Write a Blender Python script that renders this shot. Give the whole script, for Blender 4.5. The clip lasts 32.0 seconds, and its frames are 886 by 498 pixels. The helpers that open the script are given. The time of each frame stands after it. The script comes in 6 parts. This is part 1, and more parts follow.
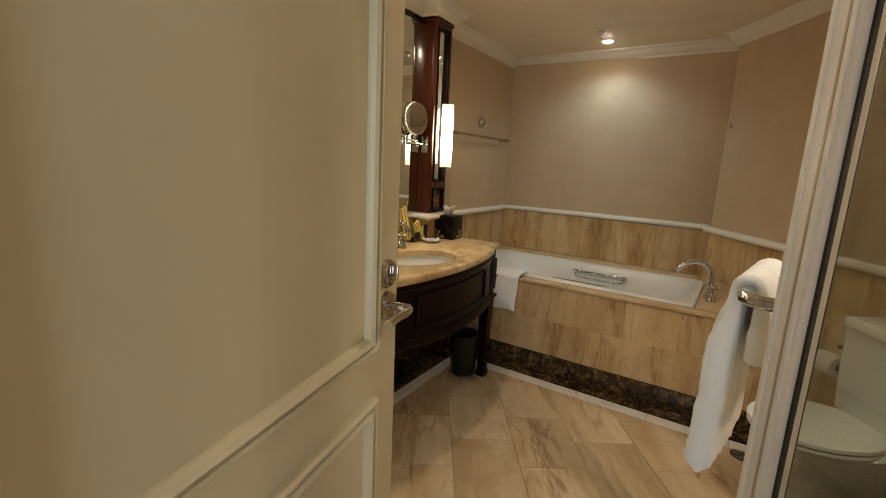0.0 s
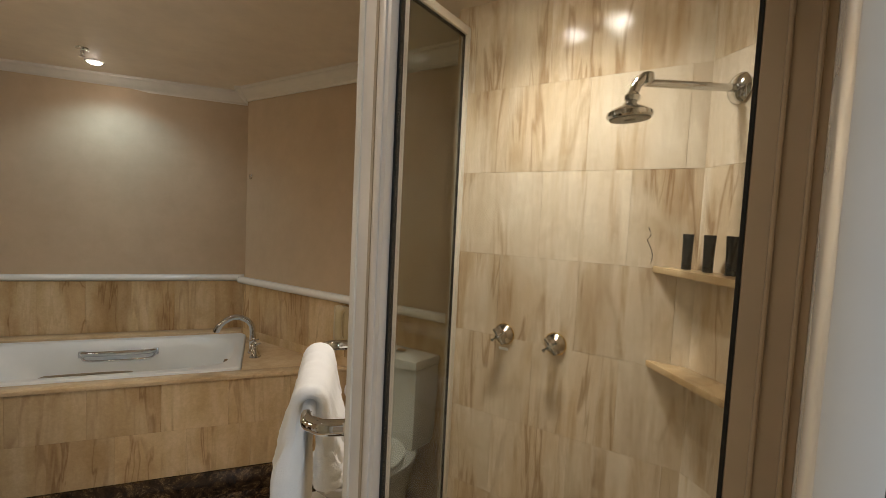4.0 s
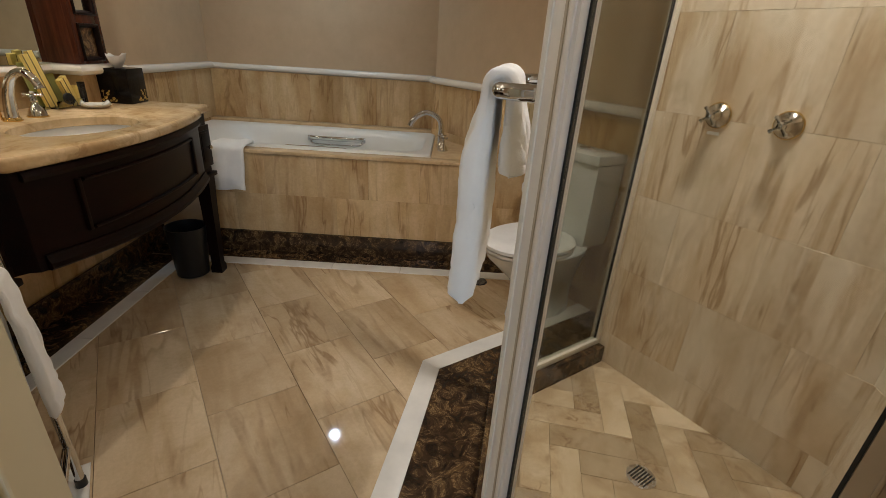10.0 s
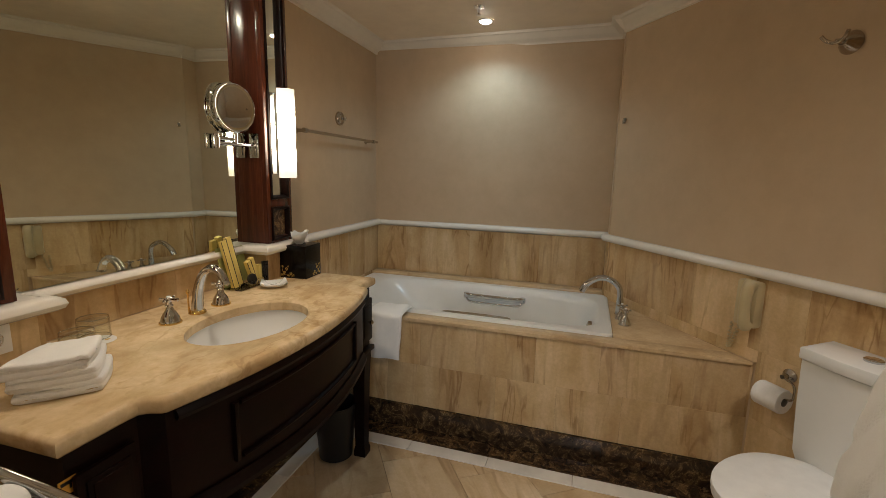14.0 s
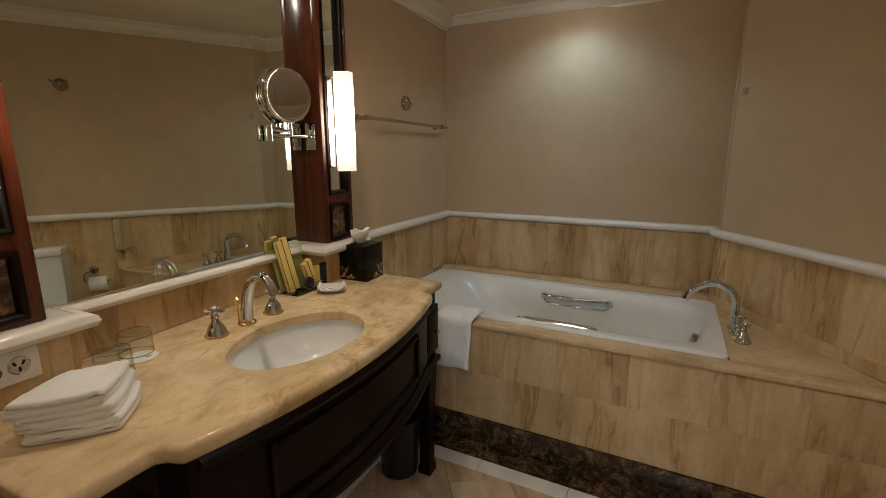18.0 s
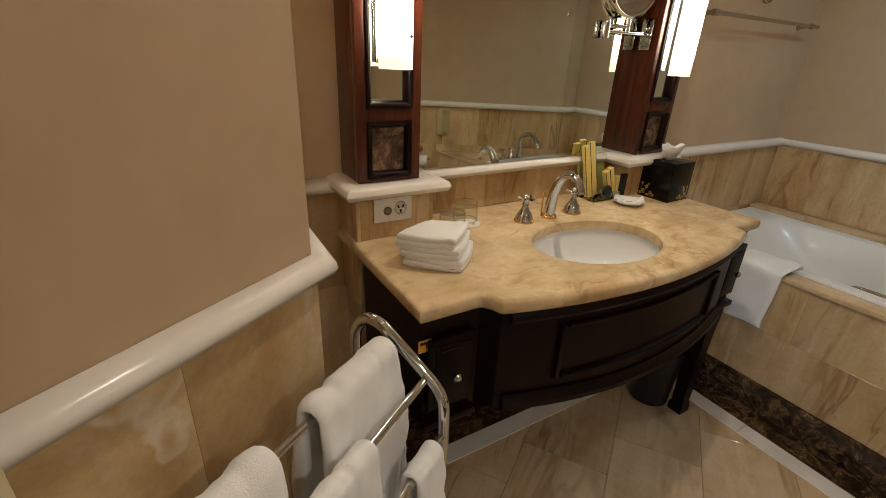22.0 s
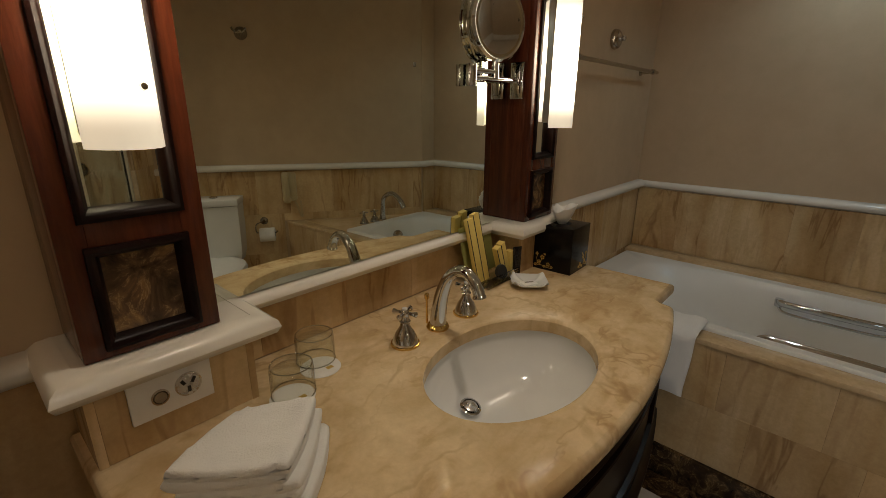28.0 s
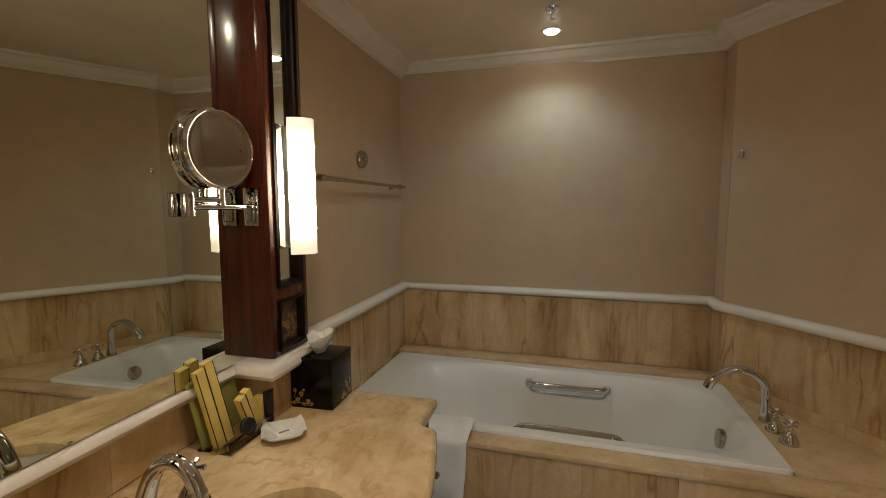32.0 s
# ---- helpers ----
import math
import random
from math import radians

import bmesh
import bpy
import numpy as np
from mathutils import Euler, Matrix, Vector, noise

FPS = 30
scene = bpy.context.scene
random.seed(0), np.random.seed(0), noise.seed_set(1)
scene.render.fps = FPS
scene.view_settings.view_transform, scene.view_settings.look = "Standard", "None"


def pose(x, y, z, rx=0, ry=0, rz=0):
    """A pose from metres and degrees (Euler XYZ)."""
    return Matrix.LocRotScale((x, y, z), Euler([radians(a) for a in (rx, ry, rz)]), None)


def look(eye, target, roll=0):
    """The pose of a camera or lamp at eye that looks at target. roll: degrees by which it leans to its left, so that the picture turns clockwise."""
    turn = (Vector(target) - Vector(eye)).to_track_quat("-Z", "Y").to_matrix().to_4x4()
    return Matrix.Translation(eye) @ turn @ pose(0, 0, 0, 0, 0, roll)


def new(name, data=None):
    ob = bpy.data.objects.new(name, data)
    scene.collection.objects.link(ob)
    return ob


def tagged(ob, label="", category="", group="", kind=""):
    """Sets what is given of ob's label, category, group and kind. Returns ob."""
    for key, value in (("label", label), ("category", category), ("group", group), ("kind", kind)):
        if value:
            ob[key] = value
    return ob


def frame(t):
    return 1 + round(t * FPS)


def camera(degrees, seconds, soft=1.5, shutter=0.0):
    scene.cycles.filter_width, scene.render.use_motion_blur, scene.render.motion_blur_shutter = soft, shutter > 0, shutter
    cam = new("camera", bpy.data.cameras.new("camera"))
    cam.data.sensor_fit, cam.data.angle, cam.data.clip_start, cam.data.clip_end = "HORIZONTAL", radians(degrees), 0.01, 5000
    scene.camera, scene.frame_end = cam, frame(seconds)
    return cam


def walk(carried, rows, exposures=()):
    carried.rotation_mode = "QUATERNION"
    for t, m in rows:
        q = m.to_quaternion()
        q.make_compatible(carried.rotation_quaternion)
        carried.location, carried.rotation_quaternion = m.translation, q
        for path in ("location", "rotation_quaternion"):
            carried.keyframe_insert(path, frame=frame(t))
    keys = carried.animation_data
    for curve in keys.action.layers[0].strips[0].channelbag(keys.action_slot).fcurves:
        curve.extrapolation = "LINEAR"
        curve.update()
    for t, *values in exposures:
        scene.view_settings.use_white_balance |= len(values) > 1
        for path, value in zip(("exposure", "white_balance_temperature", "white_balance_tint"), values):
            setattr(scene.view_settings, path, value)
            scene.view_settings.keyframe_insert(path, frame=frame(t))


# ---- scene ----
cam = camera(89.4, 32.0, 0.3)
PATH = [
    (0, (0.252, 0.25, 1.367), (-0.828, 1.891, 0.99), 2.8),
    (0.5, (0.168, 0.358, 1.387), (-0.747, 2.091, 0.991), 2.4),
    (1, (0.115, 0.45, 1.391), (-0.478, 2.32, 1.005), 2.2),
    (1.5, (0.124, 0.48, 1.398), (-0.102, 2.432, 1.024), 2.0),
    (2, (0.148, 0.49, 1.403), (0.225, 2.456, 1.046), 2.0),
    (2.5, (0.141, 0.495, 1.408), (0.449, 2.441, 1.065), 2.3),
    (3, (0.165, 0.519, 1.408), (0.661, 2.432, 1.103), 2.6),
    (3.5, (0.186, 0.526, 1.415), (0.829, 2.407, 1.195), 2.8),
    (4, (0.212, 0.545, 1.464), (0.954, 2.399, 1.343), 2.8),
    (4.5, (0.211, 0.545, 1.49), (1.022, 2.373, 1.467), 2.6),
    (6.5, (0.186, 0.54, 1.585), (1.055, 2.317, 1.879), 1.5),
    (7, (0.197, 0.541, 1.562), (1.055, 2.331, 1.808), 1.5),
    (7.5, (0.199, 0.551, 1.524), (1.055, 2.353, 1.675), 1.5),
    (8, (0.212, 0.549, 1.489), (1.047, 2.366, 1.492), 1.3),
    (8.5, (0.201, 0.552, 1.416), (1.009, 2.366, 1.177), 1.1),
    (9, (0.214, 0.57, 1.273), (0.901, 2.387, 0.798), 1.6),
    (9.5, (0.2, 0.565, 1.222), (0.591, 2.398, 0.525), 2.5),
    (10, (0.206, 0.509, 1.201), (0.215, 2.337, 0.389), 3.7),
    (10.5, (0.202, 0.474, 1.197), (-0.148, 2.246, 0.338), 4.2),
    (11, (0.19, 0.45, 1.212), (-0.41, 2.159, 0.363), 5.0),
    (11.5, (0.166, 0.484, 1.231), (-0.562, 2.162, 0.423), 4.9),
    (12, (0.087, 0.623, 1.205), (-0.632, 2.317, 0.423), 4.3),
    (12.5, (-0.024, 0.797, 1.226), (-0.703, 2.525, 0.483), 3.4),
    (13, (-0.051, 0.857, 1.263), (-0.716, 2.634, 0.631), 2.2),
    (13.5, (-0.059, 0.914, 1.323), (-0.711, 2.745, 0.853), 1.4),
    (14, (-0.053, 0.92, 1.382), (-0.651, 2.798, 1.044), 1.3),
    (14.5, (-0.044, 0.929, 1.389), (-0.484, 2.862, 1.13), 1.4),
    (15, (0.011, 0.952, 1.399), (-0.23, 2.921, 1.143), 1.5),
    (15.5, (0.038, 0.955, 1.387), (-0.01, 2.93, 1.075), 1.8),
    (17.5, (-0.038, 1.169, 1.373), (-0.442, 3.086, 0.973), -0.9),
    (18, (-0.144, 1.167, 1.403), (-1.036, 2.909, 0.994), -0.1),
    (18.5, (-0.209, 1.095, 1.39), (-1.51, 2.54, 0.923), 0.9),
    (19, (-0.206, 1.067, 1.338), (-1.663, 2.295, 0.73), 1.2),
    (19.5, (-0.191, 1.051, 1.3), (-1.68, 2.159, 0.555), 1.8),
    (20, (-0.19, 1.043, 1.284), (-1.64, 2.058, 0.353), 2.7),
    (20.5, (-0.194, 1.038, 1.273), (-1.551, 1.974, 0.141), 3.4),
    (21, (-0.198, 1.041, 1.27), (-1.454, 1.914, -0.018), 4.4),
    (21.5, (-0.202, 1.04, 1.276), (-1.479, 1.901, 0.0), 4.4),
    (22, (-0.212, 1.043, 1.382), (-1.804, 1.952, 0.583), 2.6),
    (22.5, (-0.227, 1.037, 1.502), (-1.997, 1.928, 1.232), 1.3),
    (23, (-0.22, 1.019, 1.599), (-2.027, 1.869, 1.712), 1.6),
    (23.5, (-0.225, 1.03, 1.597), (-1.999, 1.943, 1.74), 1.5),
    (24, (-0.232, 1.052, 1.595), (-1.951, 2.069, 1.705), 1.6),
    (24.5, (-0.232, 1.069, 1.587), (-1.896, 2.176, 1.656), 1.8),
    (26.5, (-0.612, 1.335, 1.523), (-2.063, 2.706, 1.404), 1.1),
    (27, (-0.619, 1.347, 1.497), (-2.01, 2.756, 1.216), 1.2),
    (27.5, (-0.61, 1.367, 1.434), (-1.961, 2.777, 1.001), 0.7),
    (28, (-0.613, 1.363, 1.39), (-1.925, 2.752, 0.799), 0.4),
    (28.5, (-0.617, 1.355, 1.366), (-1.884, 2.712, 0.622), 0.4),
    (29, (-0.62, 1.364, 1.349), (-1.838, 2.752, 0.58), 0.1),
    (29.5, (-0.614, 1.388, 1.364), (-1.781, 2.885, 0.733), -0.6),
    (30, (-0.592, 1.408, 1.427), (-1.712, 3.007, 0.995), -0.9),
    (30.5, (-0.586, 1.419, 1.471), (-1.649, 3.088, 1.184), -0.9),
    (31, (-0.591, 1.432, 1.472), (-1.542, 3.179, 1.263), -0.6),
    (31.5, (-0.583, 1.459, 1.48), (-1.366, 3.291, 1.302), -0.4),
    (32, (-0.582, 1.513, 1.477), (-1.144, 3.423, 1.284), -0.2),
]
# seconds, stops, kelvin, tint
EXPOSURES = [(0.0, 0.09, 7700, 10), (1.0, 0.0, 8100, 10), (2.0, -0.17, 7200, 10), (3.0, -0.08, 6800, 10), (4.0, 0.03, 6650, 10), (6.5, -0.16, 6400, 10), (7.5, -0.29, 6800, 10), (8.5, -0.17, 6800, 10),
             (9.5, 0.11, 6650, 10), (11.0, 0.19, 6200, 10), (12.0, 0.14, 6850, 10), (13.0, 0.12, 6750, 10), (15.5, 0.01, 6750, 10), (17.5, -0.08, 6650, 10), (18.2, -0.23, 6650, 10), (19.0, -0.45, 6650, 10),
             (19.5, -0.25, 6650, 10), (20.5, 0.07, 6550, 10), (21.5, 0.19, 6550, 10), (22.2, 0.17, 6700, 10), (23.0, -0.33, 6700, 10), (24.0, -0.36, 6700, 10), (26.5, -1.1, 7400, 10), (27.2, -1.06, 7400, 10),
             (28.0, -0.79, 7100, 10), (29.0, -0.34, 6800, 10), (30.0, -0.53, 6900, 10), (31.0, -0.55, 6950, 10), (32.0, -0.31, 7200, 10)]
walk(cam, [(t, look(eye, target, roll)) for t, eye, target, roll in PATH], EXPOSURES)

# ---- light ----
world = bpy.data.worlds.new("world")
world.use_nodes = True
world.node_tree.nodes["Background"].inputs[0].default_value = (0.6, 0.7, 0.85, 1)
world.node_tree.nodes["Background"].inputs[1].default_value = 0.05
scene.world = world
CEIL = 2.275
WARM, WHITE = (1.0, 0.74, 0.47), (1.0, 0.89, 0.77)


def spot(name, place, watts, degrees, colour=WHITE, size=0.045, blend=0.7):
    lamp = bpy.data.lights.new(name, "SPOT")
    lamp.energy, lamp.spot_size, lamp.spot_blend, lamp.color, lamp.shadow_soft_size = watts, radians(degrees), blend, colour, size
    ob = new(name, lamp)
    ob.location = place
    return ob


# ---- frames of reference: the entrance and shower walls stand at 35 degrees, the vanity wall at 2 ----
ROT = pose(0, 0, 0, 0, 0, 35)
VAN = pose(-1.50, 2.07, 0, 0, 0, 1.95)
WORLD = Matrix.Identity(4)


def uv(u, v, z=0.0):
    return ROT @ Vector((u, v, z))


# ---- materials ----
def nodes_of(name, rough=0.5, metal=0.0, colour=(0.5, 0.5, 0.5)):
    m = bpy.data.materials.new(name)
    m.use_nodes = True
    b = m.node_tree.nodes["Principled BSDF"]
    b.inputs["Base Color"].default_value = (*colour, 1)
    b.inputs["Roughness"].default_value = rough
    b.inputs["Metallic"].default_value = metal
    return m, m.node_tree, b


def node(tree, kind, **values):
    n = tree.nodes.new(kind)
    for key, value in values.items():
        n.inputs[key].default_value = value
    return n


def ramp(tree, source, stops):
    n = tree.nodes.new("ShaderNodeValToRGB")
    while len(n.color_ramp.elements) < len(stops):
        n.color_ramp.elements.new(0.5)
    for e, (at, c) in zip(n.color_ramp.elements, stops):
        e.position, e.color = at, (*c, 1)
    tree.links.new(source, n.inputs[0])
    return n


def coords(tree, stretch, offset=True):
    """Object coordinates, stretched, shifted from piece to piece."""
    tc = tree.nodes.new("ShaderNodeTexCoord")
    out = tc.outputs["Object"]
    if offset:
        info = tree.nodes.new("ShaderNodeObjectInfo")
        mul = tree.nodes.new("ShaderNodeVectorMath")
        mul.operation = "MULTIPLY_ADD"
        comb = tree.nodes.new("ShaderNodeCombineXYZ")
        tree.links.new(info.outputs["Random"], comb.inputs[0])
        tree.links.new(info.outputs["Random"], comb.inputs[1])
        tree.links.new(info.outputs["Random"], comb.inputs[2])
        tree.links.new(comb.outputs[0], mul.inputs[0])
        mul.inputs[1].default_value = (37.0, 61.0, 23.0)
        tree.links.new(out, mul.inputs[2])
        out = mul.outputs[0]
    mp = tree.nodes.new("ShaderNodeMapping")
    mp.inputs["Scale"].default_value = stretch
    tree.links.new(out, mp.inputs[0])
    return mp.outputs[0]


def bump(tree, b, source, strength, distance):
    n = tree.nodes.new("ShaderNodeBump")
    n.inputs["Strength"].default_value, n.inputs["Distance"].default_value = strength, distance
    tree.links.new(source, n.inputs["Height"])
    tree.links.new(n.outputs[0], b.inputs["Normal"])


def mixc(tree, factor, a, b, blend="MIX"):
    n = tree.nodes.new("ShaderNodeMix")
    n.data_type, n.blend_type = "RGBA", blend
    for sock, val in ((n.inputs[0], factor), (n.inputs[6], a), (n.inputs[7], b)):
        if hasattr(val, "is_output"):
            tree.links.new(val, sock)
        elif isinstance(val, tuple):
            sock.default_value = (*val, 1)
        else:
            sock.default_value = val
    return n.outputs[2]


def stone(name, light, mid, vein, stretch, vary=0.18, rough=0.22, veins=0.55, offset=True, scale=1.0, shine=0.4, blots=0.0, threads=0.0, grit=1.0, tight=2.6):
    """Beige veined marble: soft bands, cloudy patches, broken brown veins; stretch sets the way of the veins."""
    m, t, b = nodes_of(name, rough)
    co = coords(t, stretch, offset)
    cloudy = coords(t, (2.0, 2.0, 2.0), offset)
    band = node(t, "ShaderNodeTexNoise", Scale=2.4 * scale, Detail=6.0, Roughness=0.58, Distortion=0.5)
    patch = node(t, "ShaderNodeTexNoise", Scale=2.6 * scale, Detail=5.0, Roughness=0.65, Distortion=0.4)
    grain = node(t, "ShaderNodeTexNoise", Scale=34.0, Detail=4.0, Roughness=0.75)
    for n, c in ((band, co), (patch, cloudy), (grain, cloudy)):
        t.links.new(c, n.inputs["Vector"])
    half = tuple(0.5 * (a + c) for a, c in zip(light, mid))
    base = ramp(t, band.outputs[0], [(0.30, mid), (0.44, half), (0.56, light), (0.72, half)])
    cloud = ramp(t, patch.outputs[0], [(0.30, (0.88, 0.85, 0.80)), (0.50, (1.0, 1.0, 1.0)), (0.70, (1.06, 1.07, 1.09))])
    col = mixc(t, 1.0, base.outputs[0], cloud.outputs[0], "MULTIPLY")
    bold = node(t, "ShaderNodeTexNoise", Scale=1.15 * scale, Detail=3.5, Roughness=0.5, Distortion=0.7)
    t.links.new(co, bold.inputs["Vector"])
    streak = ramp(t, bold.outputs[0], [(0.36, (0.80, 0.74, 0.66)), (0.41, (0.93, 0.90, 0.86)), (0.47, (1.0, 1.0, 1.0)), (0.56, (1.07, 1.08, 1.10)), (0.60, (0.96, 0.94, 0.91)), (0.66, (1.02, 1.02, 1.02))])
    col = mixc(t, min(1.0, veins * 1.5), col, mixc(t, 1.0, col, streak.outputs[0], "MULTIPLY"))
    def contour(scale_, detail, width, strength, seed, twist):
        n = node(t, "ShaderNodeTexNoise", Scale=scale_ * scale, Detail=detail, Roughness=0.55, Distortion=twist)
        shift = t.nodes.new("ShaderNodeVectorMath")
        shift.inputs[1].default_value = (seed, seed * 1.7, seed * 2.3)
        t.links.new(co, shift.inputs[0])
        t.links.new(shift.outputs[0], n.inputs["Vector"])
        ln = ramp(t, n.outputs[0], [(0.5 - width * 1.6, (0, 0, 0)), (0.5 - width * 0.3, (strength,) * 3), (0.5 + width * 0.3, (strength,) * 3), (0.5 + width, (0, 0, 0))])
        return ln.outputs[0]
    fade = ramp(t, patch.outputs[0], [(0.40, (0.10,) * 3), (0.62, (1.0,) * 3)])
    fade2 = ramp(t, band.outputs[0], [(0.42, (0.0,) * 3), (0.58, (1.0,) * 3)])
    one = mixc(t, 1.0, contour(1.1, 4.0, 0.014, min(1.0, veins), 3.0, 0.4), fade.outputs[0], "MULTIPLY")
    two = mixc(t, 1.0, contour(2.3, 5.0, 0.018, min(1.0, 0.6 * veins), 11.0, 0.5), fade2.outputs[0], "MULTIPLY")
    col = mixc(t, one, col, vein)
    col = mixc(t, two, col, tuple(0.5 * (a + c) for a, c in zip(mid, vein)))
    if blots:
        wide = coords(t, tuple(0.5 + 0.5 * c for c in stretch), offset)
        blot = node(t, "ShaderNodeTexNoise", Scale=2.1, Detail=3.5, Roughness=0.52, Distortion=0.6)
        pit = node(t, "ShaderNodeTexNoise", Scale=3.2, Detail=3.5, Roughness=0.6, Distortion=0.5)
        t.links.new(wide, blot.inputs["Vector"])
        t.links.new(co, pit.inputs["Vector"])
        tint = ramp(t, blot.outputs[0], [(0.40, (1.04, 1.05, 1.06)), (0.50, (1.0, 0.99, 0.98)), (0.58, (0.88, 0.81, 0.72)), (0.70, (0.78, 0.67, 0.54))])
        col = mixc(t, blots, col, mixc(t, 1.0, col, tint.outputs[0], "MULTIPLY"))
        line = ramp(t, pit.outputs[0], [(0.470, (0, 0, 0)), (0.495, (0.6, 0.6, 0.6)), (0.505, (0.6, 0.6, 0.6)), (0.525, (0, 0, 0))])
        where = ramp(t, blot.outputs[0], [(0.50, (0, 0, 0)), (0.60, (1, 1, 1))])
        col = mixc(t, mixc(t, 1.0, line.outputs[0], where.outputs[0], "MULTIPLY"), col, vein)
    if threads:
        along = coords(t, tuple(tight * c for c in stretch), offset)
        thread = node(t, "ShaderNodeTexNoise", Scale=2.5, Detail=4.0, Roughness=0.58, Distortion=0.4)
        t.links.new(along, thread.inputs["Vector"])
        stain = ramp(t, thread.outputs[0], [(0.48, (1.02, 1.02, 1.02)), (0.56, (0.93, 0.89, 0.84)), (0.64, (0.74, 0.63, 0.50)), (0.72, (0.54, 0.41, 0.29))])
        part_ = ramp(t, patch.outputs[0], [(0.38, (0.15,) * 3), (0.56, (threads,) * 3)])
        col = mixc(t, part_.outputs[0], col, mixc(t, 1.0, col, stain.outputs[0], "MULTIPLY"))
    fine = ramp(t, grain.outputs[0], [(0.3, tuple(1 - grit * c for c in (0.10, 0.115, 0.14))), (0.7, (1.05, 1.05, 1.04))])
    col = mixc(t, 1.0, col, fine.outputs[0], "MULTIPLY")
    if vary:
        info = t.nodes.new("ShaderNodeObjectInfo")
        tone = ramp(t, info.outputs["Random"], [(0.0, (1 - vary, 1 - vary * 1.1, 1 - vary * 1.25)), (1.0, (1.06, 1.06, 1.05))])
        col = mixc(t, 1.0, col, tone.outputs[0], "MULTIPLY")
    t.links.new(col, b.inputs["Base Color"])
    rr = t.nodes.new("ShaderNodeMapRange")
    rr.inputs[3].default_value, rr.inputs[4].default_value = rough * 0.7, rough * 1.7
    t.links.new(patch.outputs[0], rr.inputs[0])
    t.links.new(rr.outputs[0], b.inputs["Roughness"])
    b.inputs["Specular IOR Level"].default_value = shine
    bump(t, b, grain.outputs[0], 0.05, 0.001)
    return m


def plaster(name, colour, rough=0.6, grain=220.0, depth=0.12):
    m, t, b = nodes_of(name, rough)
    co = coords(t, (1, 1, 1), False)
    n1 = node(t, "ShaderNodeTexNoise", Scale=1.6, Detail=4.0, Roughness=0.6)
    n2 = node(t, "ShaderNodeTexNoise", Scale=grain, Detail=2.0, Roughness=0.6)
    t.links.new(co, n1.inputs["Vector"])
    t.links.new(co, n2.inputs["Vector"])
    n3 = node(t, "ShaderNodeTexNoise", Scale=9.0, Detail=5.0, Roughness=0.65)
    t.links.new(co, n3.inputs["Vector"])
    r = ramp(t, n1.outputs[0], [(0.3, tuple(c * 0.93 for c in colour)), (0.7, tuple(min(1, c * 1.04) for c in colour))])
    mottle = ramp(t, n3.outputs[0], [(0.3, (0.94, 0.93, 0.92)), (0.7, (1.03, 1.03, 1.03))])
    t.links.new(mixc(t, 1.0, r.outputs[0], mottle.outputs[0], "MULTIPLY"), b.inputs["Base Color"])
    bump(t, b, n2.outputs[0], depth, 0.0006)
    return m


def plain(name, colour, rough=0.4, metal=0.0, wear=0.06, scale=14.0, bumps=0.0, coat=0.0):
    m, t, b = nodes_of(name, rough, metal)
    co = coords(t, (1, 1, 1))
    n1 = node(t, "ShaderNodeTexNoise", Scale=scale, Detail=4.0, Roughness=0.6)
    t.links.new(co, n1.inputs["Vector"])
    r = ramp(t, n1.outputs[0], [(0.3, tuple(c * (1 - wear) for c in colour)), (0.7, tuple(min(1, c * (1 + wear)) for c in colour))])
    t.links.new(r.outputs[0], b.inputs["Base Color"])
    rr = t.nodes.new("ShaderNodeMapRange")
    rr.inputs[3].default_value, rr.inputs[4].default_value = rough * 0.75, min(1, rough * 1.35)
    t.links.new(n1.outputs[0], rr.inputs[0])
    t.links.new(rr.outputs[0], b.inputs["Roughness"])
    if bumps:
        bump(t, b, n1.outputs[0], bumps, 0.001)
    if coat:
        b.inputs["Coat Weight"].default_value = coat
        b.inputs["Coat Roughness"].default_value = 0.08
    return m


def wood(name, dark, light, stretch, rough=0.3, coat=0.35):
    m, t, b = nodes_of(name, rough)
    co = coords(t, stretch)
    n1 = node(t, "ShaderNodeTexNoise", Scale=3.0, Detail=6.0, Roughness=0.6, Distortion=0.6)
    n2 = node(t, "ShaderNodeTexNoise", Scale=26.0, Detail=3.0, Roughness=0.6)
    t.links.new(co, n1.inputs["Vector"])
    t.links.new(co, n2.inputs["Vector"])
    r = ramp(t, n1.outputs[0], [(0.3, dark), (0.7, light)])
    g = ramp(t, n2.outputs[0], [(0.35, (0.75, 0.72, 0.7)), (0.65, (1.1, 1.1, 1.1))])
    t.links.new(mixc(t, 1.0, r.outputs[0], g.outputs[0], "MULTIPLY"), b.inputs["Base Color"])
    b.inputs["Coat Weight"].default_value, b.inputs["Coat Roughness"].default_value = coat, 0.12
    b.inputs["Specular IOR Level"].default_value = 0.25
    bump(t, b, n2.outputs[0], 0.06, 0.0006)
    return m


